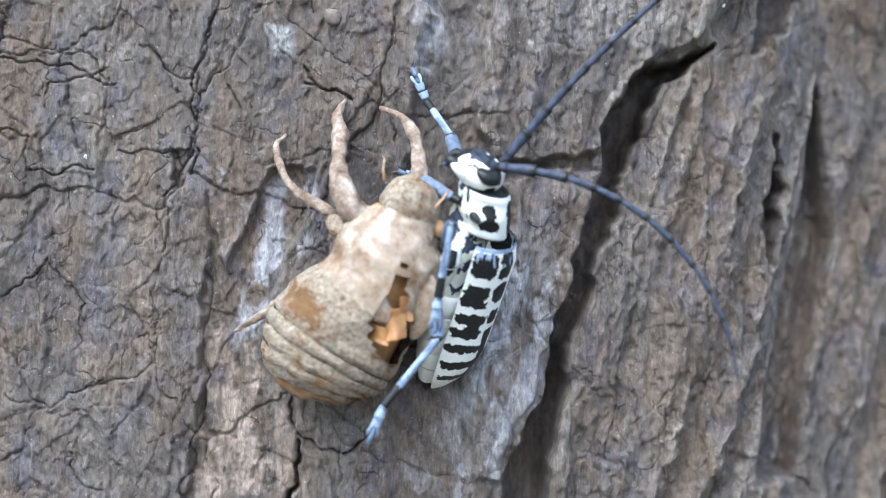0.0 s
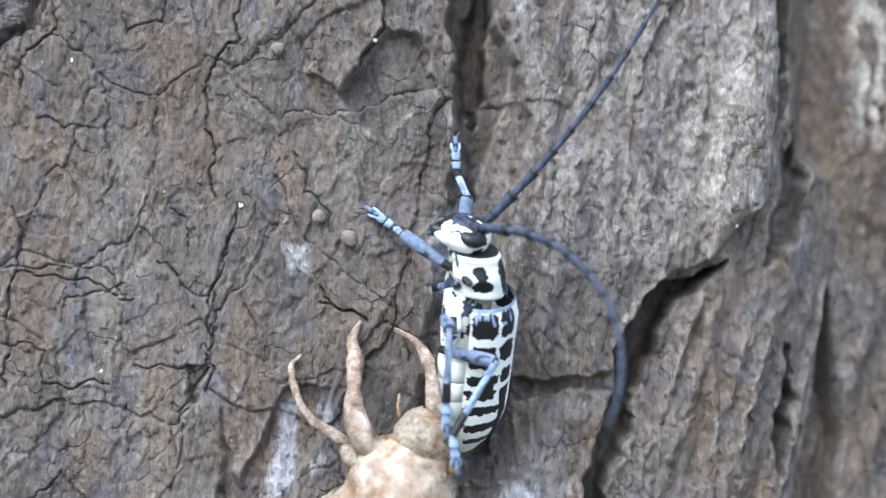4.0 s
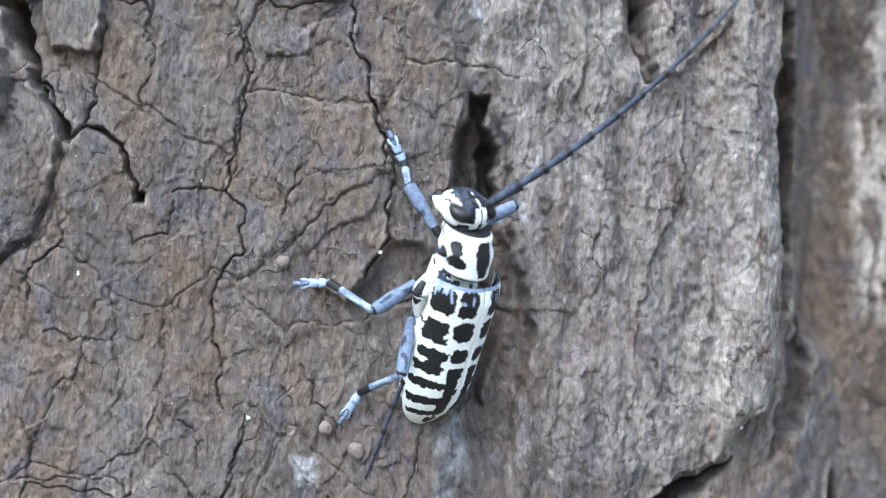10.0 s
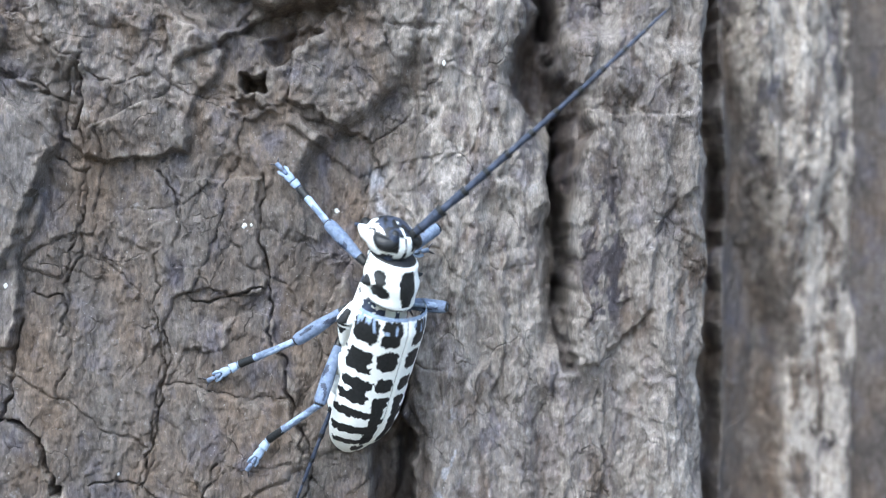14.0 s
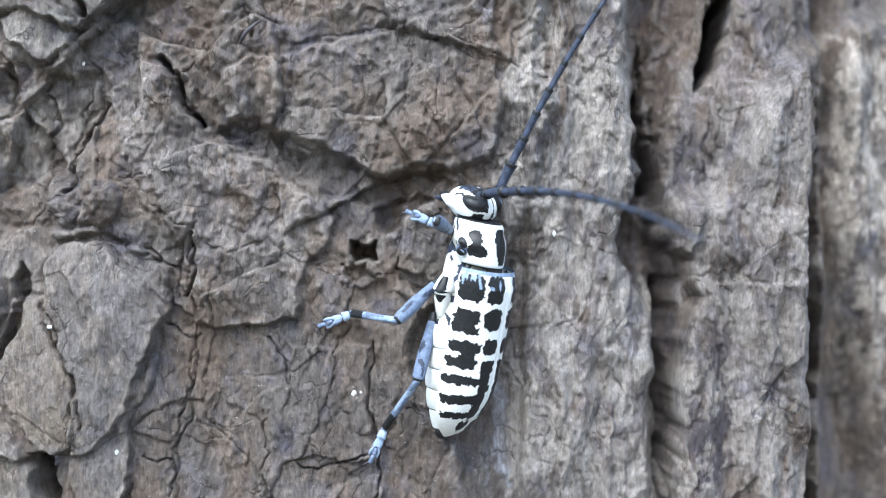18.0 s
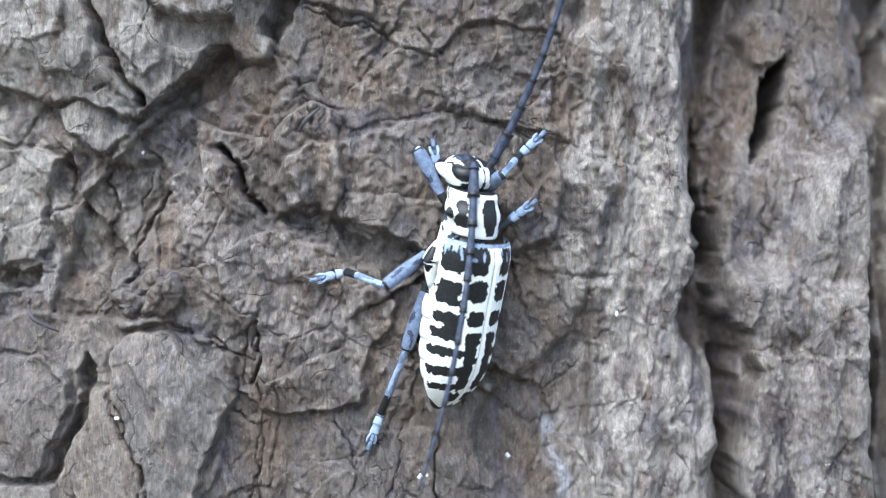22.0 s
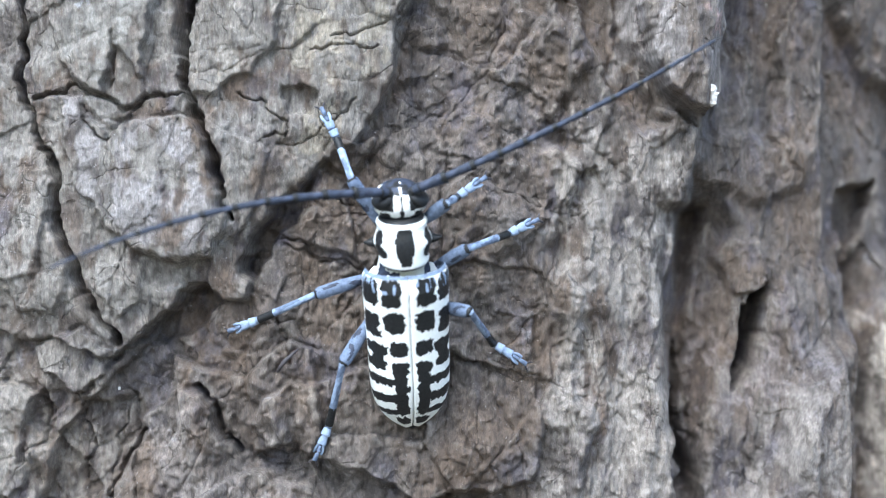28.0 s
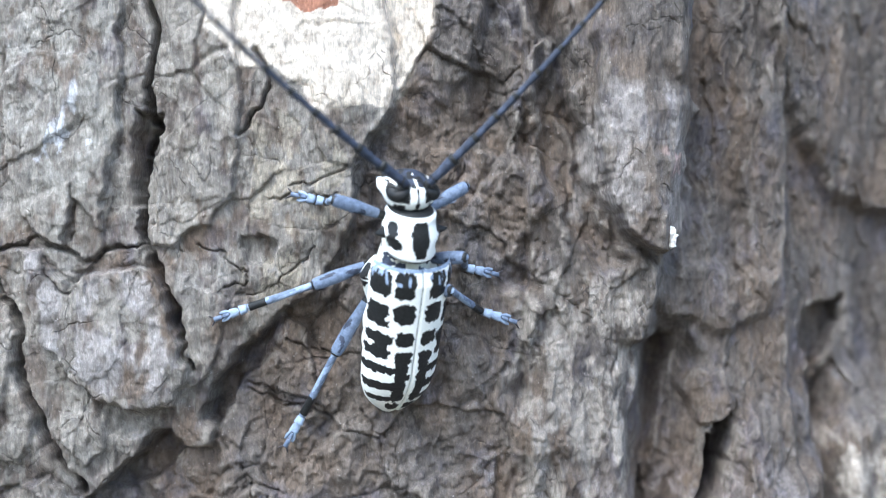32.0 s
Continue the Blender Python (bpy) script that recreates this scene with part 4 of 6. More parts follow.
pigment([(-59.1, 116.8), (-57.2, 119.1), (-52.3, 119.8), (-47.1, 119), (-43.7, 117.1), (-42.7, 114.5), (-43.4, 110), (-44.9, 106.2), (-47.2, 101), (-47.6, 92), (-48.5, 84.5), (-54.8, 84.5), (-54.3, 100.3), (-57.7, 107), (-58.8, 111.6)], (0.2, 0.185, 0.178), 0.8, 1.5, 15)
pigment([(-63.6, 111.6), (-59.9, 112.3), (-58.4, 107.8), (-55.1, 100.3), (-54.8, 95), (-56.3, 92), (-60, 92), (-62.3, 95.1), (-65.2, 101.1)], (0.24, 0.205, 0.165), 0.85, 1.5, 50)
pigment([(-92.3, 99.8), (-67.5, 99.2), (-65.3, 95.1), (-62.3, 92.1), (-60.8, 85.9), (-60.9, 75.5), (-92.5, 75.7)], (0.26, 0.232, 0.2), 0.85, 1.5, 16)
pigment([(-92.1, 117), (-68.1, 116.9), (-65.1, 114.6), (-64.4, 110.1), (-66.7, 105.6), (-69.7, 100.4), (-92.3, 100.5)], (0.2, 0.18, 0.165), 0.8, 1.5, 51)
pigment([(-78.9, 144.5), (-69.9, 144), (-66.5, 142.9), (-68.1, 136.9), (-68.1, 130.9), (-70, 129.1), (-79, 128.4)], (0.31, 0.29, 0.262), 0.85, 1.5, 48)
pigment([(-66.8, 149.6), (-63.1, 151.1), (-59.3, 151.8), (-56, 148.8), (-56.4, 145.8), (-59.4, 143.6), (-62.4, 144.4), (-65.4, 146.6)], (0.31, 0.29, 0.262), 0.85, 1.5, 49)
pigment([(-69.9, 121.7), (-52.7, 121.8), (-43.3, 109.9), (-46.3, 98.7), (-52.5, 92.6), (-60.7, 91), (-69.7, 91)], (0.24, 0.21, 0.185), 0.75, 2, 17)
pigment([(-52.7, 137), (-47.5, 143.8), (-40, 135.6), (-30.9, 131.1), (-21.9, 122.9), (-26.3, 117.7), (-39.1, 119.1), (-48.9, 131)], (0.3, 0.27, 0.25), 0.7, 3, 19)
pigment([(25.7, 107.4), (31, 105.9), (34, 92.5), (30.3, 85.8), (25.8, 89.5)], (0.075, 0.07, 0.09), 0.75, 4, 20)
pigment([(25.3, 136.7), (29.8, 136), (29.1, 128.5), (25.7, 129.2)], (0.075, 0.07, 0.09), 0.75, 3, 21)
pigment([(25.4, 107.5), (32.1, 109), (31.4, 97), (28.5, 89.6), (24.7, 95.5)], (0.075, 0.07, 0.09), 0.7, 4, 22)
pigment([(8.4, 183.7), (26.3, 183.7), (26.4, 194.9), (22.7, 202.4), (13.7, 202.4)], (0.36, 0.335, 0.325), 0.85, 2, 23)
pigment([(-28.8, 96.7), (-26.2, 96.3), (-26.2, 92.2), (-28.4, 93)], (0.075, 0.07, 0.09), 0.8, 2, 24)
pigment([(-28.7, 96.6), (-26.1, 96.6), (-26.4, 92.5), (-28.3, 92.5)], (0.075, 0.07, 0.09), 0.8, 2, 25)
pigment([(-53.4, 2.5), (-49, 3.2), (-43.8, -4.1), (-50.5, -13.7), (-53.4, -7.1)], (0.1, 0.09, 0.1), 0.6, 5, 26)
pigment([(-37.1, 236.5), (-37.5, 218.8), (-36.6, 209.9), (-32.9, 205.4), (-27.7, 204.5), (-23.3, 200.7), (-16.6, 199.5), (-13.7, 199.8), (-11.4, 202.8), (-7.5, 210.9), (-6.3, 218.3), (-6, 236)], (0.8, 0.72, 0.62), 1.6, 1.5, 27)
pigment([(-29, 221), (-28, 213.5), (-24, 211.5), (-19.5, 212.5), (-18, 221)], (0.4, 0.19, 0.125), 1.3, 3, 64)
pigment([(20.8, 193.4), (24.5, 192.7), (24.1, 189.3), (21.1, 190.4)], (0.6, 0.45, 0.42), 0.9, 1.5, 28)
pigment([(31.7, 54.8), (36.1, 56.4), (38.5, 41.5), (36.4, 28.8), (31.1, 32.5), (32.5, 41.4)], (0.45, 0.42, 0.38), 0.8, 3, 29)


def blurred(a, reach):
    for axis in (0, 1):
        pad = np.cumsum(np.pad(a, [(reach + 1, reach) if k == axis else (0, 0) for k in (0, 1)], mode="edge"), axis)
        size = 2 * reach + 1
        a = (np.take(pad, range(size, pad.shape[axis]), axis) - np.take(pad, range(0, pad.shape[axis] - size), axis)) / size
    return a


# uneven pale tint on edges that stand above the bark around them
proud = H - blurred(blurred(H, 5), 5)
rim_tint = (0.6 * smooth((proud - 0.12) / 0.5) * smooth(0.45 + 1.2 * fractal(X, Z, 3, 5, 4, 811, 0.6))).astype(np.float32).reshape(-1)
# pale tone mixed into the pigment along those raised edges
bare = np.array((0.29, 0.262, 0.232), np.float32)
more = rim_tint > 0.02
share = (rim_tint / np.maximum(rim_tint + tints[:, 3] * (1 - rim_tint), 1e-4))[:, None]
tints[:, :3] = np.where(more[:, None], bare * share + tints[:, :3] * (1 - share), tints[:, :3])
tints[:, 3] = np.where(more, rim_tint + tints[:, 3] * (1 - rim_tint), tints[:, 3])

order = np.argsort(owner, kind="stable")
cuts = np.flatnonzero(np.diff(owner[order])) + 1
for group in np.split(order, cuts):
    used, local = np.unique(quads[group], return_inverse=True)
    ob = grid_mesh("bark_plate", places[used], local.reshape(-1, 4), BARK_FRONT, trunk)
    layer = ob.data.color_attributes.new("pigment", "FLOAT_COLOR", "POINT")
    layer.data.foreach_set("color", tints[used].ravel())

# the rest of the trunk, round the back and above and below
ang = np.radians(np.arange(0, 361, 2.0))
zz = np.arange(-900, 901, 9.0)
A, ZZ = np.meshgrid(ang, zz)
ex = 2 / 2.7
RX = -22 + 140 * np.sign(np.cos(A)) * np.abs(np.cos(A)) ** ex
RY = 130 - 130 * np.sign(np.sin(A)) * np.abs(np.sin(A)) ** ex
lump = 3.5 * (1 - np.abs(fractal(A * 140, ZZ, 34, 120, 4, 301, 0.55))) - 4.5 - 9 * (ZZ < -380) * ((ZZ + 380) / 520)
front = (RY < 60) & (RX > -94) & (RX < 78) & (ZZ > -50) & (ZZ < 232)
lump = np.where(front, -28, lump)
k = 1 + lump / 140
rest = np.stack([-22 + (RX + 22) * k, 130 + (RY - 130) * k, ZZ], -1)
ring = np.arange(A.size).reshape(A.shape)
faces = np.stack([ring[:-1, :-1], ring[1:, :-1], ring[1:, 1:], ring[:-1, 1:]], -1).reshape(-1, 4)
rest[-1, :, :2] = -22, 130
grid_mesh("trunk_body", rest.reshape(-1, 3) * MM, faces, BARK, trunk)

# plain ground round the tree
m, n, l, bsdf = material("ground_soil")
co = n.new("ShaderNodeTexCoord").outputs["Object"]
l.new(ramp(n, l, noise_node(n, l, co, 14, 8, 0.7), [(0.35, (0.05, 0.04, 0.03)), (0.65, (0.14, 0.12, 0.08))]), bsdf.inputs["Base Color"])
bsdf.inputs["Roughness"].default_value = 0.95
bump(n, l, bsdf, noise_node(n, l, co, 60, 6, 0.7), 0.6, 0.02)
bm = bmesh.new()
bmesh.ops.create_grid(bm, x_segments=60, y_segments=60, size=60000)
for v in bm.verts:
    v.co.z = -895 + 8 * noise.noise(v.co * 0.001)
tagged(part("ground", bm, m), "bare brown soil round the tree", "ground", kind="structure")

# ---- building with rings: tubes, limbs and bodies ----
def loft(rings, sides=24, cap=True):
    """A skin over rings; each ring is a centre and two half axes."""
    bm = bmesh.new()
    rows = []
    for c, u, v in rings:
        c, u, v = Vector(c), Vector(u), Vector(v)
        rows.append([bm.verts.new(c + u * math.cos(2 * math.pi * k / sides) + v * math.sin(2 * math.pi * k / sides)) for k in range(sides)])
    for a, b in zip(rows, rows[1:]):
        for k in range(sides):
            bm.faces.new((a[k], a[(k + 1) % sides], b[(k + 1) % sides], b[k]))
    if cap:
        bm.faces.new(rows[0][::-1])
        bm.faces.new(rows[-1])
    bmesh.ops.recalc_face_normals(bm, faces=bm.faces)
    return bm


def tube(points, radii, sides=10, flat=1.0, steps=4):
    """A limb along smoothly joined points, with a radius at each."""
    pts = [Vector(p) for p in points]
    line, rad = [], []
    for i in range(len(pts) - 1):
        p0, p1, p2, p3 = pts[max(i - 1, 0)], pts[i], pts[i + 1], pts[min(i + 2, len(pts) - 1)]
        for s in range(steps):
            t = s / steps
            line.append(0.5 * ((2 * p1) + (p2 - p0) * t + (2 * p0 - 5 * p1 + 4 * p2 - p3) * t * t + (3 * p1 - p0 - 3 * p2 + p3) * t ** 3))
            rad.append(radii[i] * (1 - t) + radii[i + 1] * t)
    line.append(pts[-1])
    rad.append(radii[-1])
    rings = []
    for i, p in enumerate(line):
        d = (line[min(i + 1, len(line) - 1)] - line[max(i - 1, 0)]).normalized()
        side = d.cross(Vector((0, -1, 0.01))).normalized()
        up = side.cross(d).normalized()
        rings.append((p, side * rad[i], up * rad[i] * flat))
    return loft(rings, sides)


def ball(centre, radii, u=20, v=12):
    bm = bmesh.new()
    bmesh.ops.create_uvsphere(bm, u_segments=u, v_segments=v, radius=1)
    for w in bm.verts:
        w.co = Vector(centre) + Vector((w.co.x * radii[0], w.co.y * radii[1], w.co.z * radii[2]))
    return bm


# ---- the shed skin of a cicada ----
m, n, l, bsdf = material("dry_skin")
co = n.new("ShaderNodeTexCoord").outputs["Object"]
mud = noise_node(n, l, co, 210, 8, 0.74)
grain = noise_node(n, l, co, 1900, 5, 0.7)
amber = ramp(n, l, noise_node(n, l, co, 120, 4), [(0.3, (0.18, 0.09, 0.035)), (0.6, (0.32, 0.19, 0.1)), (0.8, (0.4, 0.29, 0.18))])
dust = ramp(n, l, grain, [(0.34, (0.15, 0.11, 0.075)), (0.48, (0.36, 0.29, 0.215)), (0.68, (0.55, 0.47, 0.37))])
cover = ramp(n, l, mud, [(0.40, (0, 0, 0)), (0.5, (1, 1, 1))])
l.new(blend(n, l, cover, amber, dust), bsdf.inputs["Base Color"])
l.new(ramp(n, l, mud, [(0.40, (0.16, 0.16, 0.16)), (0.5, (0.8, 0.8, 0.8))]), bsdf.inputs["Roughness"])
bsdf.inputs["Transmission Weight"].default_value = 0.0
bsdf.inputs["Subsurface Weight"].default_value = 0.08
bsdf.inputs["Subsurface Radius"].default_value = (0.003, 0.0018, 0.0009)
bump(n, l, bsdf, grain, 1.0, 0.0009)
SKIN = m
m, n, l, bsdf = material("amber_skin")
co = n.new("ShaderNodeTexCoord").outputs["Object"]
l.new(ramp(n, l, noise_node(n, l, co, 260, 6, 0.65), [(0.35, (0.22, 0.11, 0.045)), (0.55, (0.38, 0.24, 0.13)), (0.7, (0.5, 0.42, 0.32))]), bsdf.inputs["Base Color"])
bsdf.inputs["Roughness"].default_value = 0.18
bsdf.inputs["Subsurface Weight"].default_value = 0.3
bsdf.inputs["Subsurface Radius"].default_value = (0.003, 0.0016, 0.0007)
bump(n, l, bsdf, noise_node(n, l, co, 900, 4), 0.25, 0.0003)
AMBER = m
m, n, l, bsdf = material("hollow_inside")
co = n.new("ShaderNodeTexCoord").outputs["Object"]
l.new(ramp(n, l, noise_node(n, l, co, 500, 5), [(0.3, (0.2, 0.085, 0.028)), (0.7, (0.42, 0.22, 0.09))]), bsdf.inputs["Base Color"])
bsdf.inputs["Roughness"].default_value = 0.4
INSIDE = m

m, n, l, bsdf = material("leg_skin")
co = n.new("ShaderNodeTexCoord").outputs["Object"]
l.new(ramp(n, l, noise_node(n, l, co, 420, 7, 0.72), [(0.36, (0.06, 0.032, 0.02)), (0.5, (0.22, 0.155, 0.11)), (0.64, (0.42, 0.37, 0.32))]), bsdf.inputs["Base Color"])
bsdf.inputs["Roughness"].default_value = 0.5
bump(n, l, bsdf, noise_node(n, l, co, 1500, 5, 0.7), 0.7, 0.0005)
LEGSKIN = m

m, n, l, bsdf = material("glossy_skin")
co = n.new("ShaderNodeTexCoord").outputs["Object"]
patch = noise_node(n, l, co, 300, 8, 0.78)
l.new(ramp(n, l, patch, [(0.38, (0.2, 0.11, 0.055)), (0.47, (0.33, 0.235, 0.16)), (0.6, (0.47, 0.385, 0.3))]), bsdf.inputs["Base Color"])
l.new(ramp(n, l, patch, [(0.42, (0.1, 0.1, 0.1)), (0.62, (0.32, 0.32, 0.32))]), bsdf.inputs["Roughness"])
bsdf.inputs["Subsurface Weight"].default_value = 0.2
bsdf.inputs["Subsurface Radius"].default_value = (0.003, 0.002, 0.001)
bsdf.inputs["Coat Weight"].default_value = 0.7
bsdf.inputs["Coat Roughness"].default_value = 0.08
bump(n, l, bsdf, noise_node(n, l, co, 600, 8, 0.75), 0.8, 0.0009)
GLOSSY = m

skin = new("cicada_shed_skin")
tagged(skin, "empty tan shed cicada skin clinging to bark, dusted with mud", "cicada skin")
RINGS = [
    (-2.5, -9.0, 9.8, 1.9, 2.8),
    (-3.2, -9.2, 8.7, 3.1, 4.2),
    (-3.9, -9.0, 7.1, 3.7, 4.9),
    (-4.3, -8.6, 5.5, 4.0, 5.2),
    (-5.0, -8.2, 4.3, 5.3, 5.8),
    (-6.1, -8.0, 2.4, 6.6, 6.6),
    (-6.7, -8.0, 0.1, 6.9, 7.2),
    (-7.9, -7.8, -2.5, 6.9, 7.4),
    (-9.8, -7.6, -5.0, 7.4, 7.4),
    (-11.5, -7.4, -6.8, 8.1, 7.4),
    (-12.8, -7.2, -8.5, 8.5, 7.3),
    (-14.0, -7.0, -10.2, 8.6, 7.2),
    (-15.0, -6.8, -11.7, 8.3, 7.0),
    (-15.9, -6.6, -13.2, 7.7, 6.6),
    (-16.5, -6.4, -14.4, 6.7, 5.9),
    (-17.0, -6.2, -15.6, 5.2, 4.8),
    (-17.4, -6.0, -16.5, 3.3, 3.4),
    (-17.5, -5.8, -17.0, 1.1, 1.4)]
SPLIT = [(-4.3, -0.4), (-5.1, -2.4), (-5.7, -4.4), (-6.2, -6.4), (-6.3, -8.5), (-5.7, -10.1)]


def skin_ring(k):
    x, y, z, a, b = RINGS[k]
    p, q = RINGS[max(k - 1, 0)], RINGS[min(k + 1, len(RINGS) - 1)]
    d = Vector((q[0] - p[0], q[1] - p[1], q[2] - p[2])).normalized()
    side = d.cross(Vector((0, -1, 0))).normalized()
    return Vector((x, y, z)), side, Vector((0, -1, 0)), d, a, b


def skin_body(name, first, last, mat, bulge=0.0, tuck=0.0, gap=False, label=""):
    """One section of the hollow skin between two rings; gap leaves the split along the back open."""
    rings = []
    steps = 4 * (last - first)
    for s in range(steps + 1):
        k = first + s / 4
        i = min(int(k), len(RINGS) - 2)
        t = k - i
        (c0, s0, u0, d0, a0, b0), (c1, s1, u1, d1, a1, b1) = skin_ring(i), skin_ring(i + 1)
        swell = 1 + bulge * math.sin(math.pi * s / steps) - tuck * (s / steps) ** 6
        rings.append((c0.lerp(c1, t), s0.lerp(s1, t).normalized() * (a0 * (1 - t) + a1 * t) * swell,
                      u0 * (b0 * (1 - t) + b1 * t) * swell))
    bm = loft(rings, 48, cap=False)
    if gap:
        cut = []
        for f in bm.faces:
            c = f.calc_center_median()
            if c.y < -9 and any(math.hypot(c.x - x, c.z - z) < r for (x, z), r in zip(SPLIT, (0.5, 0.9, 1.5, 2.2, 2.7, 2.5))):
                cut.append(f)
        bmesh.ops.delete(bm, geom=cut, context="FACES")
    for v in bm.verts:
        v.co += Vector((noise.noise(v.co * 0.35), noise.noise(v.co * 0.35 + Vector((9, 0, 0))), noise.noise(v.co * 0.35 + Vector((0, 9, 0))))) * 0.35
        v.co += v.normal * (0.3 * noise.noise(v.co * 0.8) + 0.14 * noise.noise(v.co * 2.2) + 0.06 * noise.noise(v.co * 5))
    return part(name, bm, mat, skin, label)


skin_body("head", 0, 3, SKIN, 0.06)
skin_body("thorax", 3, 8, GLOSSY, 0.03, 0, True, "split thorax with glossy amber patches")
skin_body("thorax_rear", 8, 10, SKIN, 0.02, 0, True)
for k in range(10, 17):
    skin_body("abdomen_ring", k, k + 1, SKIN if k < 14 else AMBER if k % 2 else SKIN, 0.025, 0.045)
part("hollow", loft([(skin_ring(k)[0], skin_ring(k)[1] * skin_ring(k)[4] * 0.86, skin_ring(k)[2] * skin_ring(k)[5] * 0.72) for k in range(3, 12)], 24), INSIDE, skin, "dark brown hollow inside the split skin")
for place in ((-8.0, -10.5, 6.1), (-0.6, -10.5, 4.0)):
    part("eye", ball(place, (0.95, 0.95, 1.15)), AMBER, skin, "clear glossy eye cap")
for name, pts, radii in [
    ("foreleg", [(-8.9, -10.0, 4.8), (-11.3, -10.5, 6.8), (-12.6, -9.5, 9.6), (-12.9, -8.0, 12.9), (-13.0, -5.0, 16.3), (-13.5, -3.0, 18.7), (-12.6, -1.2, 20.9)], [1.5, 2.1, 1.9, 1.1, 1.5, 0.8, 0.3]),
    ("foreleg", [(-2.7, -9.0, 9.3), (-2.9, -8.5, 11.4), (-3.2, -7.0, 14.2), (-4.0, -5.0, 16.7), (-5.7, -3.0, 18.7), (-8.2, -1.0, 20.0)], [1.1, 1.4, 0.9, 1.1, 0.6, 0.25]),
    ("middle_leg", [(-12.1, -7.0, 4.5), (-13.6, -7.5, 5.9), (-16.5, -7.0, 7.7), (-19.1, -6.0, 9.5), (-20.7, -4.0, 12.5), (-21.5, -2.2, 14.9), (-20.4, -1.0, 16.4)], [1.0, 1.2, 1.1, 0.75, 0.85, 0.6, 0.3]),
    ("hind_leg", [(-15.9, -6.0, -2.9), (-18.9, -5.0, -4.0), (-21.9, -3.5, -5.9), (-25.1, -2.0, -7.9), (-27.1, -1.0, -9.1)], [1.5, 1.3, 1.0, 0.7, 0.3]),
    ("hind_leg", [(-1.4, -6.0, -0.5), (-0.5, -4.5, -4.1), (-1.4, -2.5, -7.8), (-3.1, -0.8, -10.4)], [1.3, 1.1, 0.8, 0.35]),
    ("feeler", [(-7.1, -12.0, 9.8), (-7.2, -12.0, 11.2), (-7.2, -11.5, 12.7)], [0.35, 0.25, 0.1]),
    ("feeler", [(-1.0, -12.0, 6.5), (0.1, -12.0, 7.9), (0.9, -11.5, 8.8)], [0.35, 0.25, 0.1])]:
    bm = tube(pts, [(0.78 if name == "foreleg" else 0.62) * r for r in radii], 16, 0.7, 6)
    for v in bm.verts:
        v.co += 0.22 * noise.noise_vector(v.co * 0.8) + 0.1 * noise.noise_vector(v.co * 2.2)
    part(name, bm, LEGSKIN if name != "feeler" else AMBER, skin)
for pts in ([(-12.7, -12.0, -0.3), (-11.2, -13.2, -2.4), (-9.0, -13.9, -4.4), (-7.2, -13.9, -6.1), (-6.2, -13.3, -7.1)], [(-3.1, -12.4, -0.4), (-2.6, -12.2, -2.8), (-2.5, -11.8, -5.2), (-3.0, -11.2, -7.6), (-3.9, -10.6, -9.4)]):
    part("wing_pad", tube(pts, [0.8, 1.9, 2.0, 1.3, 0.3], 20, 0.3), GLOSSY, skin, "glossy brown wing pad")
for pts in ([(-14.0, -7.0, 5.3), (-12.7, -8.7, 4.3), (-11.0, -9.8, 3.0)], [(-7.9, -12.0, 4.7), (-6.5, -12.9, 3.0), (-5.4, -12.8, 1.9)], [(-3.2, -11.0, 4.0), (-2.6, -11.8, 2.7), (-2.7, -11.6, 0.9)]):
    part("shoulder", tube(pts, [0.8, 1.5, 0.7], 16), SKIN, skin)
# torn edges, flaps and white threads of the split
for dx, dz, sx, sz, tilt in ((0.6, -1.0, 2.4, 3.6, 25), (-1.6, -2.2, 2.6, 2.0, -40), (1.8, 0.8, 1.6, 3.0, 10), (-0.4, 1.6, 1.0, 2.6, -15)):
    bm = bmesh.new()
    bmesh.ops.create_grid(bm, x_segments=10, y_segments=10, size=0.5)
    for v in bm.verts:
        x, z = v.co.x * sx, v.co.y * sz
        v.co = Vector((SPLIT[3][0] + dx + x, -13.0 + 0.7 * math.sin(x * 1.3 + dz) - 0.25 * z * z * 0.4 + 0.3 * noise.noise(Vector((x, z, dx))), SPLIT[3][1] + dz + z + 0.4 * x * math.tan(radians(tilt))))
    bmesh.ops.solidify(bm, geom=bm.faces, thickness=0.12)
    part("torn_flap", bm, INSIDE, skin, "torn brown flap of thin skin")

# ---- the beetle: forward is +y, its back is +z, in millimetres, origin where the wing cases meet the thorax shield ----
def plain(name, colour, rough, grain=0.0, spread=0.25, scale=900, coat=0.0):
    m, n, l, bsdf = material(name)
    co = n.new("ShaderNodeTexCoord").outputs["Object"]
    f = noise_node(n, l, co, scale, 5, 0.65)
    lo, hi = [c * (1 - spread) for c in colour], [min(1, c * (1 + spread)) for c in colour]
    l.new(ramp(n, l, f, [(0.3, lo), (0.7, hi)]), bsdf.inputs["Base Color"])
    bsdf.inputs["Roughness"].default_value = rough
    bsdf.inputs["Specular IOR Level"].default_value = 0.25
    bsdf.inputs["Coat Weight"].default_value = coat
    bsdf.inputs["Coat Roughness"].default_value = 0.12
    if grain:
        bump(n, l, bsdf, f, grain, 0.0002)
    return m


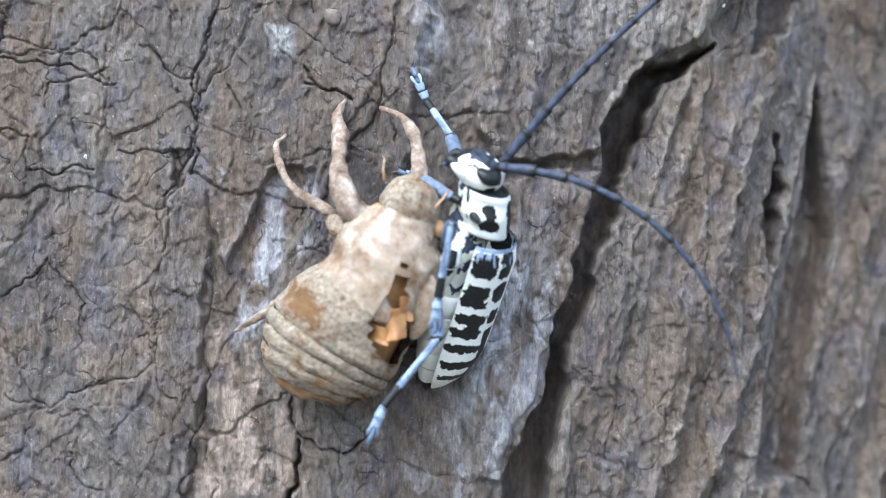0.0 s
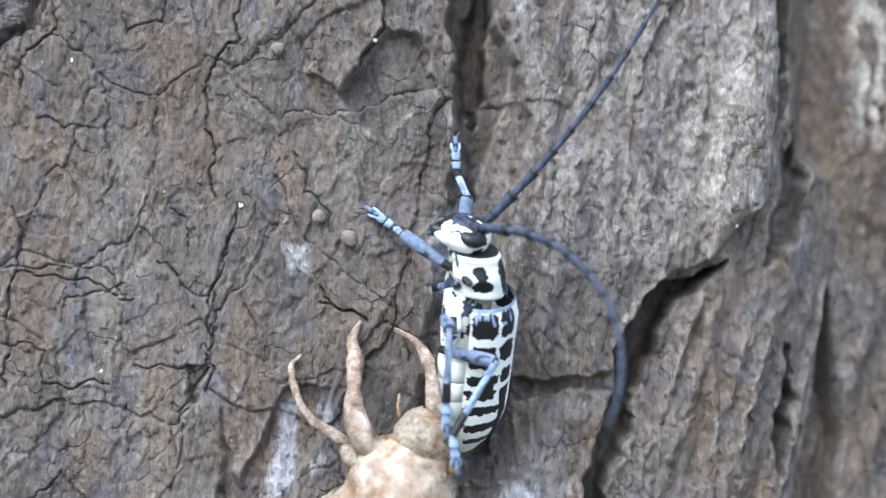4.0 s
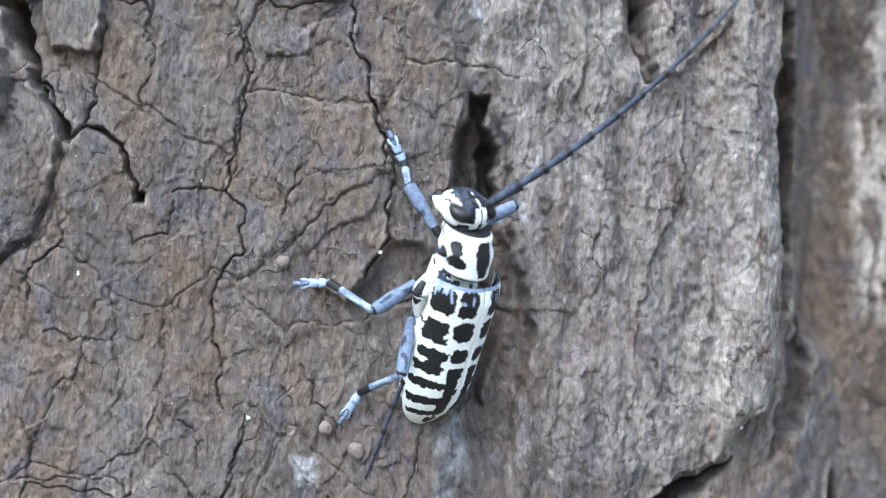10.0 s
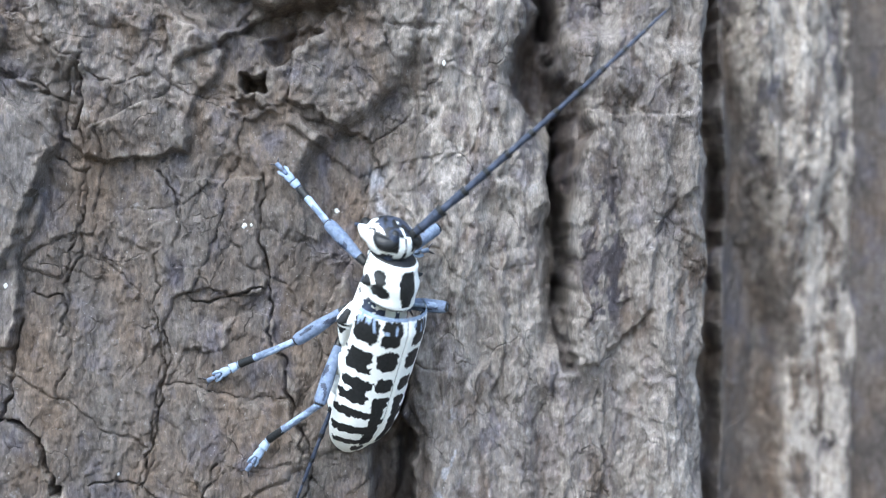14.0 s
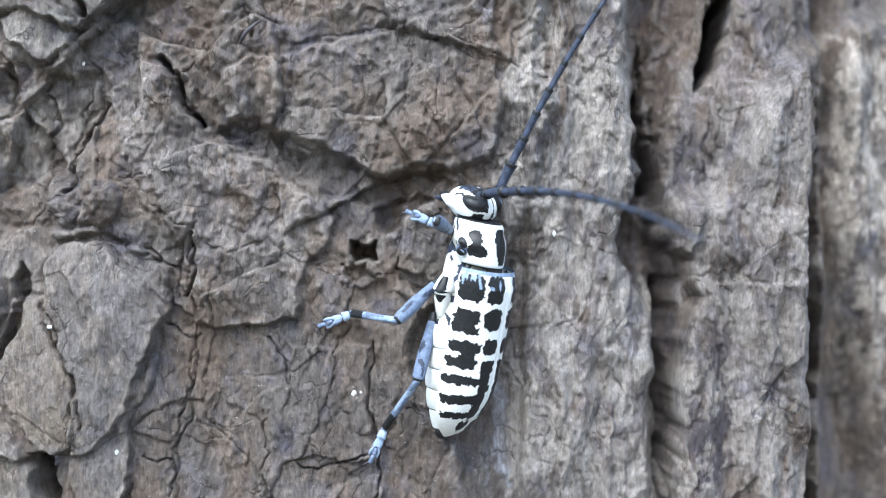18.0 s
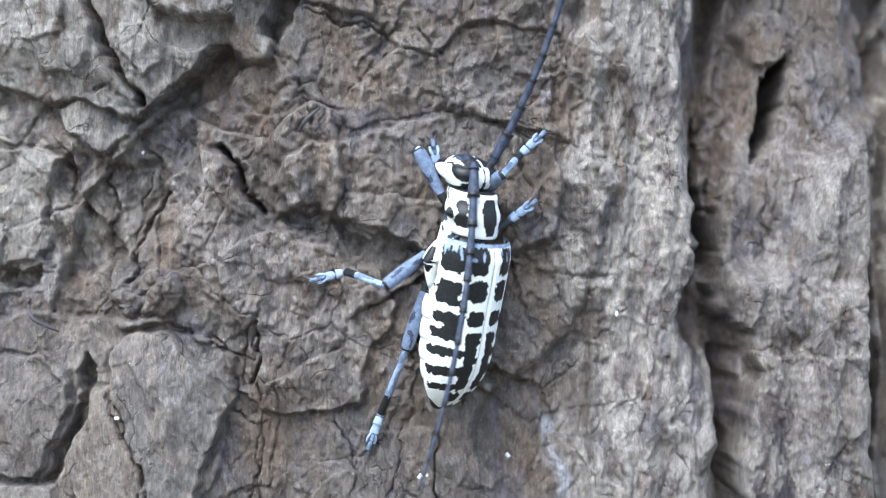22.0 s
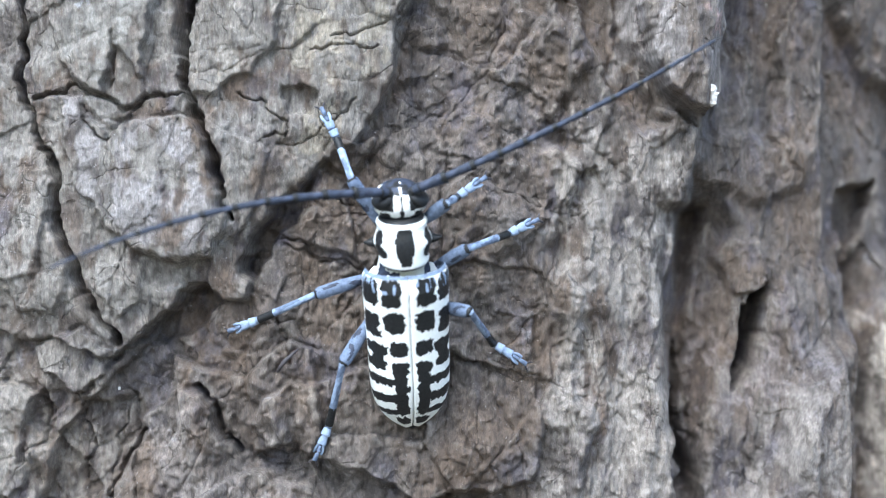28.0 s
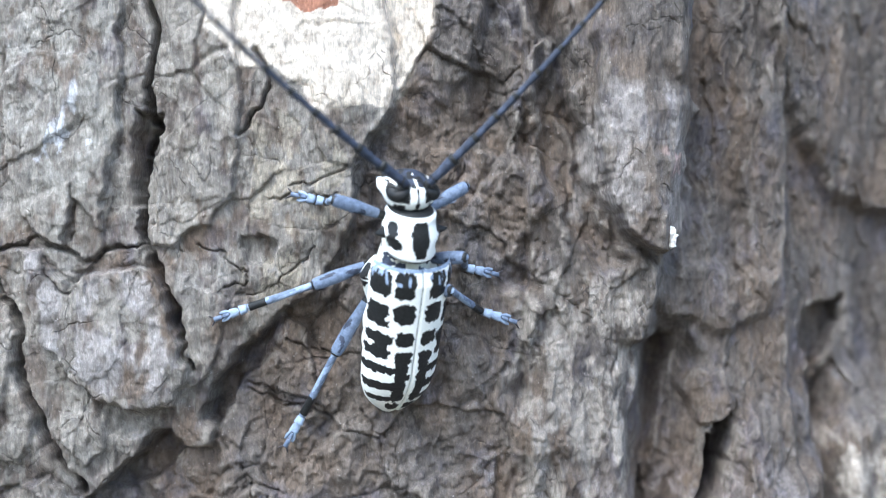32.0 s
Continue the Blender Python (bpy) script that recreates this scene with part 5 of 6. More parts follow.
WHITE = plain("white_scales", (0.78, 0.8, 0.77), 0.75, 0.3, 0.06, 2500)
CREAM = plain("cream_scales", (0.7, 0.71, 0.62), 0.75, 0.3, 0.12, 1500)
BLACK = plain("black_shell", (0.014, 0.015, 0.016), 0.42, 0.35, 0.4, 2600, 0.1)
DUSK = plain("blue_grey_hair_on_black", (0.036, 0.045, 0.07), 0.55, 0.4, 0.6, 1400)
BLUE = plain("blue_grey_hair", (0.13, 0.168, 0.245), 0.62, 0.5, 0.35, 1600)
PALEBLUE = plain("pale_blue_hair", (0.25, 0.32, 0.44), 0.6, 0.5, 0.3, 1600)
CLAW = plain("claw_horn", (0.05, 0.045, 0.05), 0.3, 0, 0.3)

beetle = new("longhorn_beetle")
tagged(beetle, "white longhorn beetle with square black spots and blue-grey legs", "beetle")


def blot(a, v, spots, k=0.0):
    """Whether a place on a shell lies in one of the black spots, whose edges are ragged."""
    q = Vector((a * 9, v * 30, k))
    a2, v2 = a + 0.05 * noise.noise(q) + 0.035 * noise.noise(q * 2.3), v + 0.012 * noise.noise(q + Vector((5, 3, 1))) + 0.009 * noise.noise(q * 2.6)
    for a0, a1, v0, v1 in spots:
        ca, cv, ra, rv = (a0 + a1) / 2, (v0 + v1) / 2, (a1 - a0) / 1.86, (v1 - v0) / 1.76
        if abs((a2 - ca) / ra) ** 4.5 + abs((v2 - cv) / rv) ** 4.5 < 1:
            return True
    return False


# spots of one wing case: from the seam outwards (two numbers), from base to tip (two numbers)
CASE_SPOTS = [(0.19, 0.6, 0.03, 0.172), (0.13, 0.57, 0.215, 0.325), (0.1, 0.5, 0.388, 0.468), (0.1, 0.46, 0.515, 0.59), (0.14, 0.42, 0.55, 0.86),
              (0.1, 0.3, 0.655, 0.7), (0.09, 0.3, 0.815, 0.865), (0.13, 0.62, 0.9, 0.962),
              (0.7, 1.07, 0.035, 0.168), (0.68, 1.07, 0.23, 0.272), (0.72, 1.07, 0.25, 0.345), (0.66, 1.07, 0.325, 0.365),
              (0.56, 1.07, 0.412, 0.468), (0.66, 0.9, 0.45, 0.53), (0.6, 1.07, 0.508, 0.562),
              (0.36, 1.07, 0.612, 0.66), (0.38, 1.04, 0.722, 0.775), (0.36, 1.0, 0.828, 0.868)]


def wing_case(side):
    bm = bmesh.new()
    na, nv = 84, 190
    rows = []
    for i in range(nv + 1):
        v = i / nv
        w = 5.45 * (1 - 0.10 * (1 - min(v / 0.08, 1)) ** 2) * (1 - 0.05 * min(v / 0.5, 1)) * (1 - max(0, (v - 0.45) / 0.55) ** 5.0 * 0.82)
        h = 4.9 * (1 - max(0, (v - 0.6) / 0.4) ** 2.4 * 0.72) * (0.86 + 0.14 * min(v / 0.1, 1))
        y = 0.1 - 22.1 * v
        row = []
        for j in range(na + 1):
            a = j / na
            ang = radians(86 * a)
            pit = 0.03 * noise.noise(Vector((a * 60, v * 130, side)))
            row.append(bm.verts.new((side * (0.04 + (w + pit) * math.sin(ang)), y - 0.9 * a * v ** 3, (h + pit) * math.cos(ang) - 0.25 * (1 - min(1, a / 0.03)))))
        rows.append(row)
    for i in range(nv):
        for j in range(na):
            q = [rows[i][j], rows[i + 1][j], rows[i + 1][j + 1], rows[i][j + 1]]
            f = bm.faces.new(q if side < 0 else q[::-1])
            a, v = (j + 0.5) / na, (i + 0.5) / nv
            s = math.sin(radians(86 * a)) if a < 0.8 else 0.932 + (a - 0.8) * 0.9
            f.material_index = 1 if blot(s, v, CASE_SPOTS, side) else 0
            if v < 0.1 and f.material_index and noise.noise(Vector((a * 16, v * 14, side * 3))) > 0.2:
                f.material_index = 2
            if v < 0.02 and f.material_index == 0:
                f.material_index = 2
    bmesh.ops.recalc_face_normals(bm, faces=bm.faces)
    return part("wing_case", bm, [WHITE, BLACK, PALEBLUE], beetle, "white wing case with square black spots")


wing_case(-1)
wing_case(1)


def bowed(bm):
    """The thorax shield and the head bend down from the line of the wing cases."""
    for v in bm.verts:
        v.co.z -= 0.27 * max(0.0, v.co.y - 0.5)
    return bm


def patterned(name, bm, rule, mats, parent, label=""):
    for f in bm.faces:
        f.material_index = rule(f.calc_center_median())
    return part(name, bowed(bm) if name in ("thorax_shield", "head") else bm, mats, parent, label)


# thorax shield with its spines
SHIELD = 5.7
rings = []
for s in range(61):
    t = s / 60
    w = 2.95 + 0.15 * math.sin(math.pi * t) + 0.55 * math.exp(-((t - 0.5) / 0.17) ** 2) + 0.15 * math.exp(-((t - 0.1) / 0.07) ** 2) + 0.2 * math.exp(-((t - 0.9) / 0.07) ** 2) - 0.2 * math.exp(-(t / 0.05) ** 2) - 0.3 * math.exp(-((t - 1) / 0.05) ** 2)
    rings.append(((0, 0.2 + SHIELD * t, -0.2), (w, 0, 0), (0, 0, 3.05 + 0.45 * math.sin(math.pi * t) + 0.12 * math.exp(-((t - 0.88) / 0.07) ** 2))))


def shield_rule(c):
    x, v = c.x, (c.y - 0.2) / SHIELD
    jag = 0.3 * noise.noise(Vector((x * 1.3, c.y * 1.3, 0))) + 0.12 * noise.noise(Vector((x * 3.1, c.y * 3.1, 4)))
    if v < 0.04 or v > 0.965:
        return 1
    if c.z < -1.5:
        return 3 if noise.noise(c * 0.9) > 0.1 else 2
    if c.z > 0 and 0.1 < v + 0.04 * jag < 0.88 and abs(x + jag * 0.5) < 0.55 + 0.85 * math.sin(math.pi * min(max((v - 0.05) / 0.86, 0), 1)) * (0.35 + 0.8 * v):
        return 1
    around = 3.5 * (math.atan2(abs(x), c.z + 0.2) - radians(64)) + 0.7 * jag
    if math.hypot(around - 0.05, (c.y - 3.9) / 0.95) < 0.95 or math.hypot((around + 0.1) / 1.3, c.y - 2.3 + jag) < 0.95 or math.hypot(around - 1.0, c.y - 1.9) < 0.5:
        return 1
    return 0


shield = patterned("thorax_shield", loft(rings, 96), shield_rule, [WHITE, BLACK, CREAM, DUSK], beetle, "white thorax shield with a long black spot")
for side in (-1, 1):
    part("spine", bowed(tube([(side * 3.2, 2.9, -0.5), (side * 4.1, 2.9, -0.2), (side * 4.9, 3.1, 0.1)], [0.85, 0.45, 0.06], 10)), BLACK, shield)

# chest underneath, carrying the legs
CHEST = [((0, 4.7, -2.2), (2.2, 0, 0), (0, 0, 1.8)), ((0, 1.6, -2.6), (2.6, 0, 0), (0, 0, 2.2)), ((0, -2, -2.0), (3.6, 0, 0), (0, 0, 2.7)),
                    ((0, -6, -1.8), (4.0, 0, 0), (0, 0, 2.8)), ((0, -8.6, -1.6), (3.9, 0, 0), (0, 0, 2.6))]
fine = []
for s in range(129):
    k = min(s // 32, 3)
    t = s / 32 - k
    fine.append([Vector(p).lerp(Vector(q), t) for p, q in zip(CHEST[k], CHEST[k + 1])])
patterned("chest", loft(fine, 110), lambda c: 1 if noise.noise(c * 0.7) + 0.4 * noise.noise(c * 2.1) > 0.05 else 0, [CREAM, DUSK], beetle, "cream-haired underside of the chest")
for side in (-1, 1):
    rim = part("side_plate", tube([(side * 3.2, -1.2, -2.4), (side * 4.0, -3.6, -2.3), (side * 3.7, -7.0, -2.2)], [0.6, 1.45, 0.5], 24, 0.9, 8), WHITE, beetle, "white-haired side of the chest")
    part("side_patch", tube([(side * 4.2, -1.8, -2.2), (side * 4.6, -3.7, -2.2), (side * 4.25, -5.6, -2.1)], [0.4, 1.0, 0.3], 16, 0.9, 6), BLACK, rim, "black oval patch")

# abdomen of five rings, each pale with a black hind edge
for k in range(5):
    y0, y1 = -8.2 - 2.75 * k, -8.2 - 2.75 * (k + 1) - 0.35
    r0, r1 = [4.35 * (1 - (max(0, q) / 5.75) ** 3.4) for q in (k, k + 1)]
    rings = []
    for s in range(9):
        t = s / 8
        r = (r0 * (1 - t) + r1 * t) * (1 + 0.07 * math.sin(math.pi * t) - 0.10 * (t > 0.9))
        rings.append(((0, y0 * (1 - t) + y1 * t, -1.5 + 0.15 * k), (r, 0, 0), (0, 0, 0.66 * r)))
    patterned("abdomen_ring", loft(rings, 40), lambda c, a=y0, b=y1: 1 if (c.y - b) / (a - b) < 0.14 + 0.1 * noise.noise(c) else 0, [WHITE, BLACK], beetle)
part("abdomen_tip", ball((0, -22.2, -0.6), (1.9, 1.3, 0.9)), BLACK, beetle)

# head
def head_rule(c):
    x, y, ax = c.x, 9.0 + 1.08 * (c.y - 7.5) + 0.18 * noise.noise(c * 1.1), abs(c.x) + 0.15 * noise.noise(c * 1.3 + Vector((4, 0, 0)))
    if c.z < -1.8:
        return 0 if ax > 1.5 else 1
    if y < 7.6:
        return 1
    if y < 8.5:
        return 1 if (1.5 < ax < 2.6 and y < 8.2) or ax < 0.3 else 0
    if y < 10.5:
        if ax < 0.12 or 1.0 < ax < 3.0:
            return 1
        return 0
    if ax < 2.2 and ax > 0.12:
        return 2 if noise.noise(c * 1.2) > -0.1 else 1
    return 0


bm = ball((0, 7.5, -0.9), (3.4, 2.4, 3.3), 96, 64)
for v in bm.verts:
    if v.co.z > 0:
        v.co.y += 0.3 * v.co.z / 3
        v.co.z *= 0.93
head = patterned("head", bm, head_rule, [WHITE, BLACK, DUSK], beetle, "white head with black eye patches")
for side in (-1, 1):
    part("eye", bowed(tube([(side * 1.1, 8.9, 1.6), (side * 1.7, 8.3, 1.65), (side * 2.3, 7.9, 1.2), (side * 2.75, 7.9, 0.4), (side * 2.7, 8.2, -0.6)], [0.3, 0.62, 0.85, 0.85, 0.5], 18)), BLACK, head, "glossy black kidney-shaped eye")
    part("antenna_socket", bowed(tube([(side * 1.25, 8.5, 1.3), (side * 1.45, 9.2, 1.7), (side * 1.55, 9.55, 1.9)], [0.55, 0.52, 0.45], 14)), BLACK, head)
    part("mandible", bowed(tube([(side * 1.5, 7.6, -3.0), (side * 1.5, 7.9, -4.4), (side * 0.4, 7.7, -5.2)], [0.9, 0.75, 0.12], 12)), BLACK, head)
    part("cheek", bowed(tube([(side * 2.1, 7.4, -1.8), (side * 2.7, 7.7, -3.0), (side * 2.9, 8.0, -4.0)], [1.2, 0.85, 0.1], 14)), WHITE, head)
    part("palp", bowed(tube([(side * 1.2, 7.2, -4.2), (side * 2.0, 7.5, -4.8), (side * 2.7, 7.6, -5.0)], [0.28, 0.3, 0.2], 8)), DUSK, head)

# antennae: a stout lower half and a whip-like tip, each of jointed segments
SEGMENTS = [(0.9, 0.5), (3.6, 0.55), (3.9, 0.45), (3.7, 0.4), (3.4, 0.37), (4.0, 0.34), (4.0, 0.31), (3.9, 0.28), (3.8, 0.25), (3.7, 0.22), (3.6, 0.19), (3.5, 0.14)]


def antenna():
    made = []
    for length, r in SEGMENTS:
        pts = [(0, length * s / 4, 0) for s in range(5)]
        rad = [r * 0.78, r * 0.84, r * 0.9, r, r * 1.22] if r > 0.2 else [r, r, r * 0.95, r * 0.9, r * 0.6]
        bm = tube(pts, [1.28 * q for q in rad], 12, 1.0, 3)
        for f in bm.faces:
            f.material_index = 1 if f.calc_center_median().y > 0.84 * length else 0
        made.append(part("antenna_segment", bm, [DUSK, BLACK], beetle))
    return made


# legs: thigh, shin and jointed foot, each lying along +y from its joint
def leg(thigh, shin, foot):
    bm = tube([(0, -0.3, 0), (0, thigh * 0.25, 0), (0, thigh * 0.6, 0), (0, thigh * 0.92, 0), (0, thigh + 0.15, 0)], [0.5, 0.66, 0.88, 0.82, 0.52], 32, 0.85, 14)
    for f in bm.faces:
        c = f.calc_center_median()
        f.material_index = 1 if c.y > thigh * 0.99 or c.y < thigh * 0.12 else 2 if noise.noise(Vector((c.x * 1.4, c.y * 0.5, c.z * 1.4 + thigh))) > 0.28 else 0
    a = part("thigh", bm, [BLUE, BLACK, DUSK], beetle, "blue-grey haired thigh")
    bm = tube([(0, -0.1, 0), (0, shin * 0.3, 0), (0, shin * 0.65, 0), (0, shin, 0)], [0.46, 0.42, 0.48, 0.55], 28, 0.85, 14)
    for f in bm.faces:
        c = f.calc_center_median()
        f.material_index = 1 if c.y > shin * 0.72 + 0.6 * noise.noise(c * 1.5) else 2 if noise.noise(Vector((c.x * 1.6, c.y * 0.6, c.z * 1.6 + shin))) > 0.0 else 0
    b = part("shin", bm, [PALEBLUE, BLACK, BLUE], beetle, "pale blue shin with a black end")
    k = foot / 5.6
    c = part("foot", tube([(0, 0, 0), (0, 0.7 * k, 0), (0, 1.45 * k, 0.1)], [0.42, 0.55, 0.66], 12, 0.6), PALEBLUE, beetle, "pale blue jointed foot")
    part("foot_segment", tube([(0, 1.4 * k, 0), (0, 2.1 * k, 0), (0, 2.7 * k, 0.05)], [0.4, 0.58, 0.66], 12, 0.6), PALEBLUE, c)
    for s in (-1, 1):
        part("foot_lobe", tube([(s * 0.2, 2.6 * k, 0), (s * 0.42, 3.3 * k, -0.1), (s * 0.5, 4.1 * k, -0.2)], [0.32, 0.38, 0.18], 10, 0.6), PALEBLUE, c)
    part("foot_segment", tube([(0, 2.9 * k, 0.15), (0, 3.9 * k, 0.3), (0, 4.9 * k, 0.1)], [0.22, 0.27, 0.34], 8), BLUE, c)
    for s in (-1, 1):
        part("claw", tube([(s * 0.1, 4.8 * k, 0.1), (s * 0.5, 5.3 * k, 0.1), (s * 0.75, 5.75 * k, -0.35)], [0.16, 0.13, 0.03], 6), CLAW, c)
    return a, b, c

# ---- small things on the bark ----
def on_bark(x, z):
    return float(Y[int(round((z - ZS[0]) / STEP)), int(round((x - XS[0]) / STEP))])


CHALK = plain("white_lichen", (0.62, 0.62, 0.6), 0.9, 0.4, 0.1, 1500)
for k, (x, z) in enumerate([(-46.8, 13.8), (-28.6, 35.9), (-11.3, 57.8), (-51.4, 54.9), (-35.2, 67.3), (-6.6, 102.4), (-17.5, 100.3), (-49.3, 92.2), (-57.9, 108.6), (-55.4, 143.7), (-6.4, 102.2), (-18.4, 100.2), (37.6, 34.2), (7.8, 121.7)]):
    bm = ball((x, on_bark(x, z) - 0.03, z), (0.2 + 0.07 * (k % 3), 0.14, 0.26 + 0.07 * (k % 2)), 14, 10)
    for v in bm.verts:
        v.co += 0.16 * noise.noise_vector(v.co * 3.4)
    tagged(part("lichen_speck", bm, CHALK), "small chalk-white lichen speck on the bark", "lichen", "lichen specks")

SILK = plain("white_silk", (0.86, 0.84, 0.8), 0.9, 0.6, 0.1, 1200)
bm = ball((22.9, on_bark(22.9, 182.2) - 0.8, 182.0), (0.8, 0.8, 1.6), 36, 26)
for v in bm.verts:
    v.co += 0.7 * noise.noise_vector(v.co * 0.9) + 0.35 * noise.noise_vector(v.co * 2.6)
tagged(part("silk_tuft", bm, SILK), "tuft of white silk at the flake's lower tip", "silk tuft")

TWIG = plain("dark_stalk", (0.06, 0.055, 0.06), 0.6, 0.4, 0.4)
for pts in ([(-70.6, 0.5, 123.3), (-69.1, -1.5, 121.5), (-66.1, -0.5, 119.8)], [(-34.1, -1.0, 145.9), (-33.0, -2.5, 147.4), (-31.2, -2.0, 149.1)]):
    tagged(part("dry_stalk", tube(pts, [0.18, 0.3, 0.12], 8), TWIG), "thin dark dry stalk caught in a bark crack", "stalk")
GALL = plain("brown_gall", (0.15, 0.125, 0.11), 0.7, 0.6, 0.3, 1500)
for x, z, r in ((-14.3, 31.7, 1.1), (-18.4, 34.5, 0.95), (-24.0, 56.5, 0.9)):
    bm = ball((x, on_bark(x, z) - 0.3, z), (r, 0.7 * r, r), 20, 14)
    for v in bm.verts:
        v.co += 0.22 * noise.noise_vector(v.co * 1.4)
    tagged(part("bark_wart", bm, GALL), "small round brown wart on the bark", "bark wart", "bark warts")

# ---- what moves ----
# the body: seconds, place across and up (mm), heading, roll to its right, lift of the head (degrees)
BODY = []
BODY += [(0, 5.0, 3.6, 18, 82, 24), (0.5, 4.6, 7.6, 15, 82, 24), (1, 5.0, 9.4, 15, 82, 24), (1.5, 5.2, 11.7, 17, 81, 24), (2, 4.8, 14.5, 11, 80, 24), (2.5, 3.0, 17.0, 6, 76, 24), (3, 3.4, 21.6, 1, 72, 24), (3.5, 3.0, 23.9, 0, 74, 24), (4, 2.9, 24.9, 5, 75, 24), (4.5, 2.0, 27.8, 8, 72, 24), (6.5, 0.9, 36.2, 20, 58, 24), (7, 0.6, 38.0, 13, 53, 24), (7.5, 0.8, 40.2, 24, 56, 24), (8, 2.0, 42.5, 28, 58, 24), (8.5, 1.0, 46.9, 28, 56, 24)]
BODY += [(9, 1.2, 49.0, 26, 55, 24), (9.5, 1.8, 53.6, 25, 51, 23), (10, -0.3, 55.4, 16, 48, 24), (10.5, 0.2, 60.0, 20, 51, 24), (11, -0.2, 62.9, 21, 49, 24), (11.5, -2.1, 67.6, 12, 41, 24), (12, -2.4, 69.3, 20, 41, 24), (12.5, -2.2, 76.2, 19, 45, 24), (13, 0.2, 82.9, 16, 45, 24), (13.5, 0.9, 86.0, 20, 48, 24), (14, 1.2, 90.7, 16, 46, 24), (14.5, 0.9, 95.4, 15, 38, 24), (15, -0.3, 102.1, 15, 51, 23), (15.5, 1.0, 103.8, 4, 58, 24), (17.5, -0.7, 116.9, 8, 61, 20)]
BODY += [(18, -2.0, 117.3, 10, 58, 8), (18.5, -1.1, 117.0, 16, 58, 9), (19, -3.2, 118.6, 13, 61, 0), (19.5, -3.2, 119.7, 9, 61, 0), (20, -4.6, 119.3, 18, 61, 0), (20.5, -7.3, 125.6, 0, 51, 0), (21, -8.5, 128.8, 1, 45, 8), (21.5, -10.4, 131.8, 12, 48, 13), (22, -11.3, 132.0, 10, 43, 12), (22.5, -12.4, 135.1, 12, 38, 0), (23, -14.2, 141.0, 5, 35, 0), (23.5, -14.5, 144.0, 5, 31, 0), (24, -15.5, 142.4, 6, 31, 6), (24.5, -17.0, 142.9, 7, 33, 17), (25, -16.4, 143.3, 13, 35, 24)]
BODY += [(25.5, -17.6, 145.7, 13, 35, 24), (27.5, -16.6, 158.4, -2, 10, 24), (28, -17.2, 160.1, -2, 6, 22), (28.5, -16.4, 163.4, 4, 13, 17), (29, -12.5, 166.6, 2, 13, 24), (29.5, -11.0, 168.0, 7, 16, 24), (30, -10.4, 172.1, 17, 20, 22), (30.5, -10.0, 175.2, 14, 20, 24), (31, -10.1, 178.0, 9, 23, 24), (31.5, -11.2, 181.4, 9, 28, 23), (32, -11.0, 180.5, 9, 28, 24)]
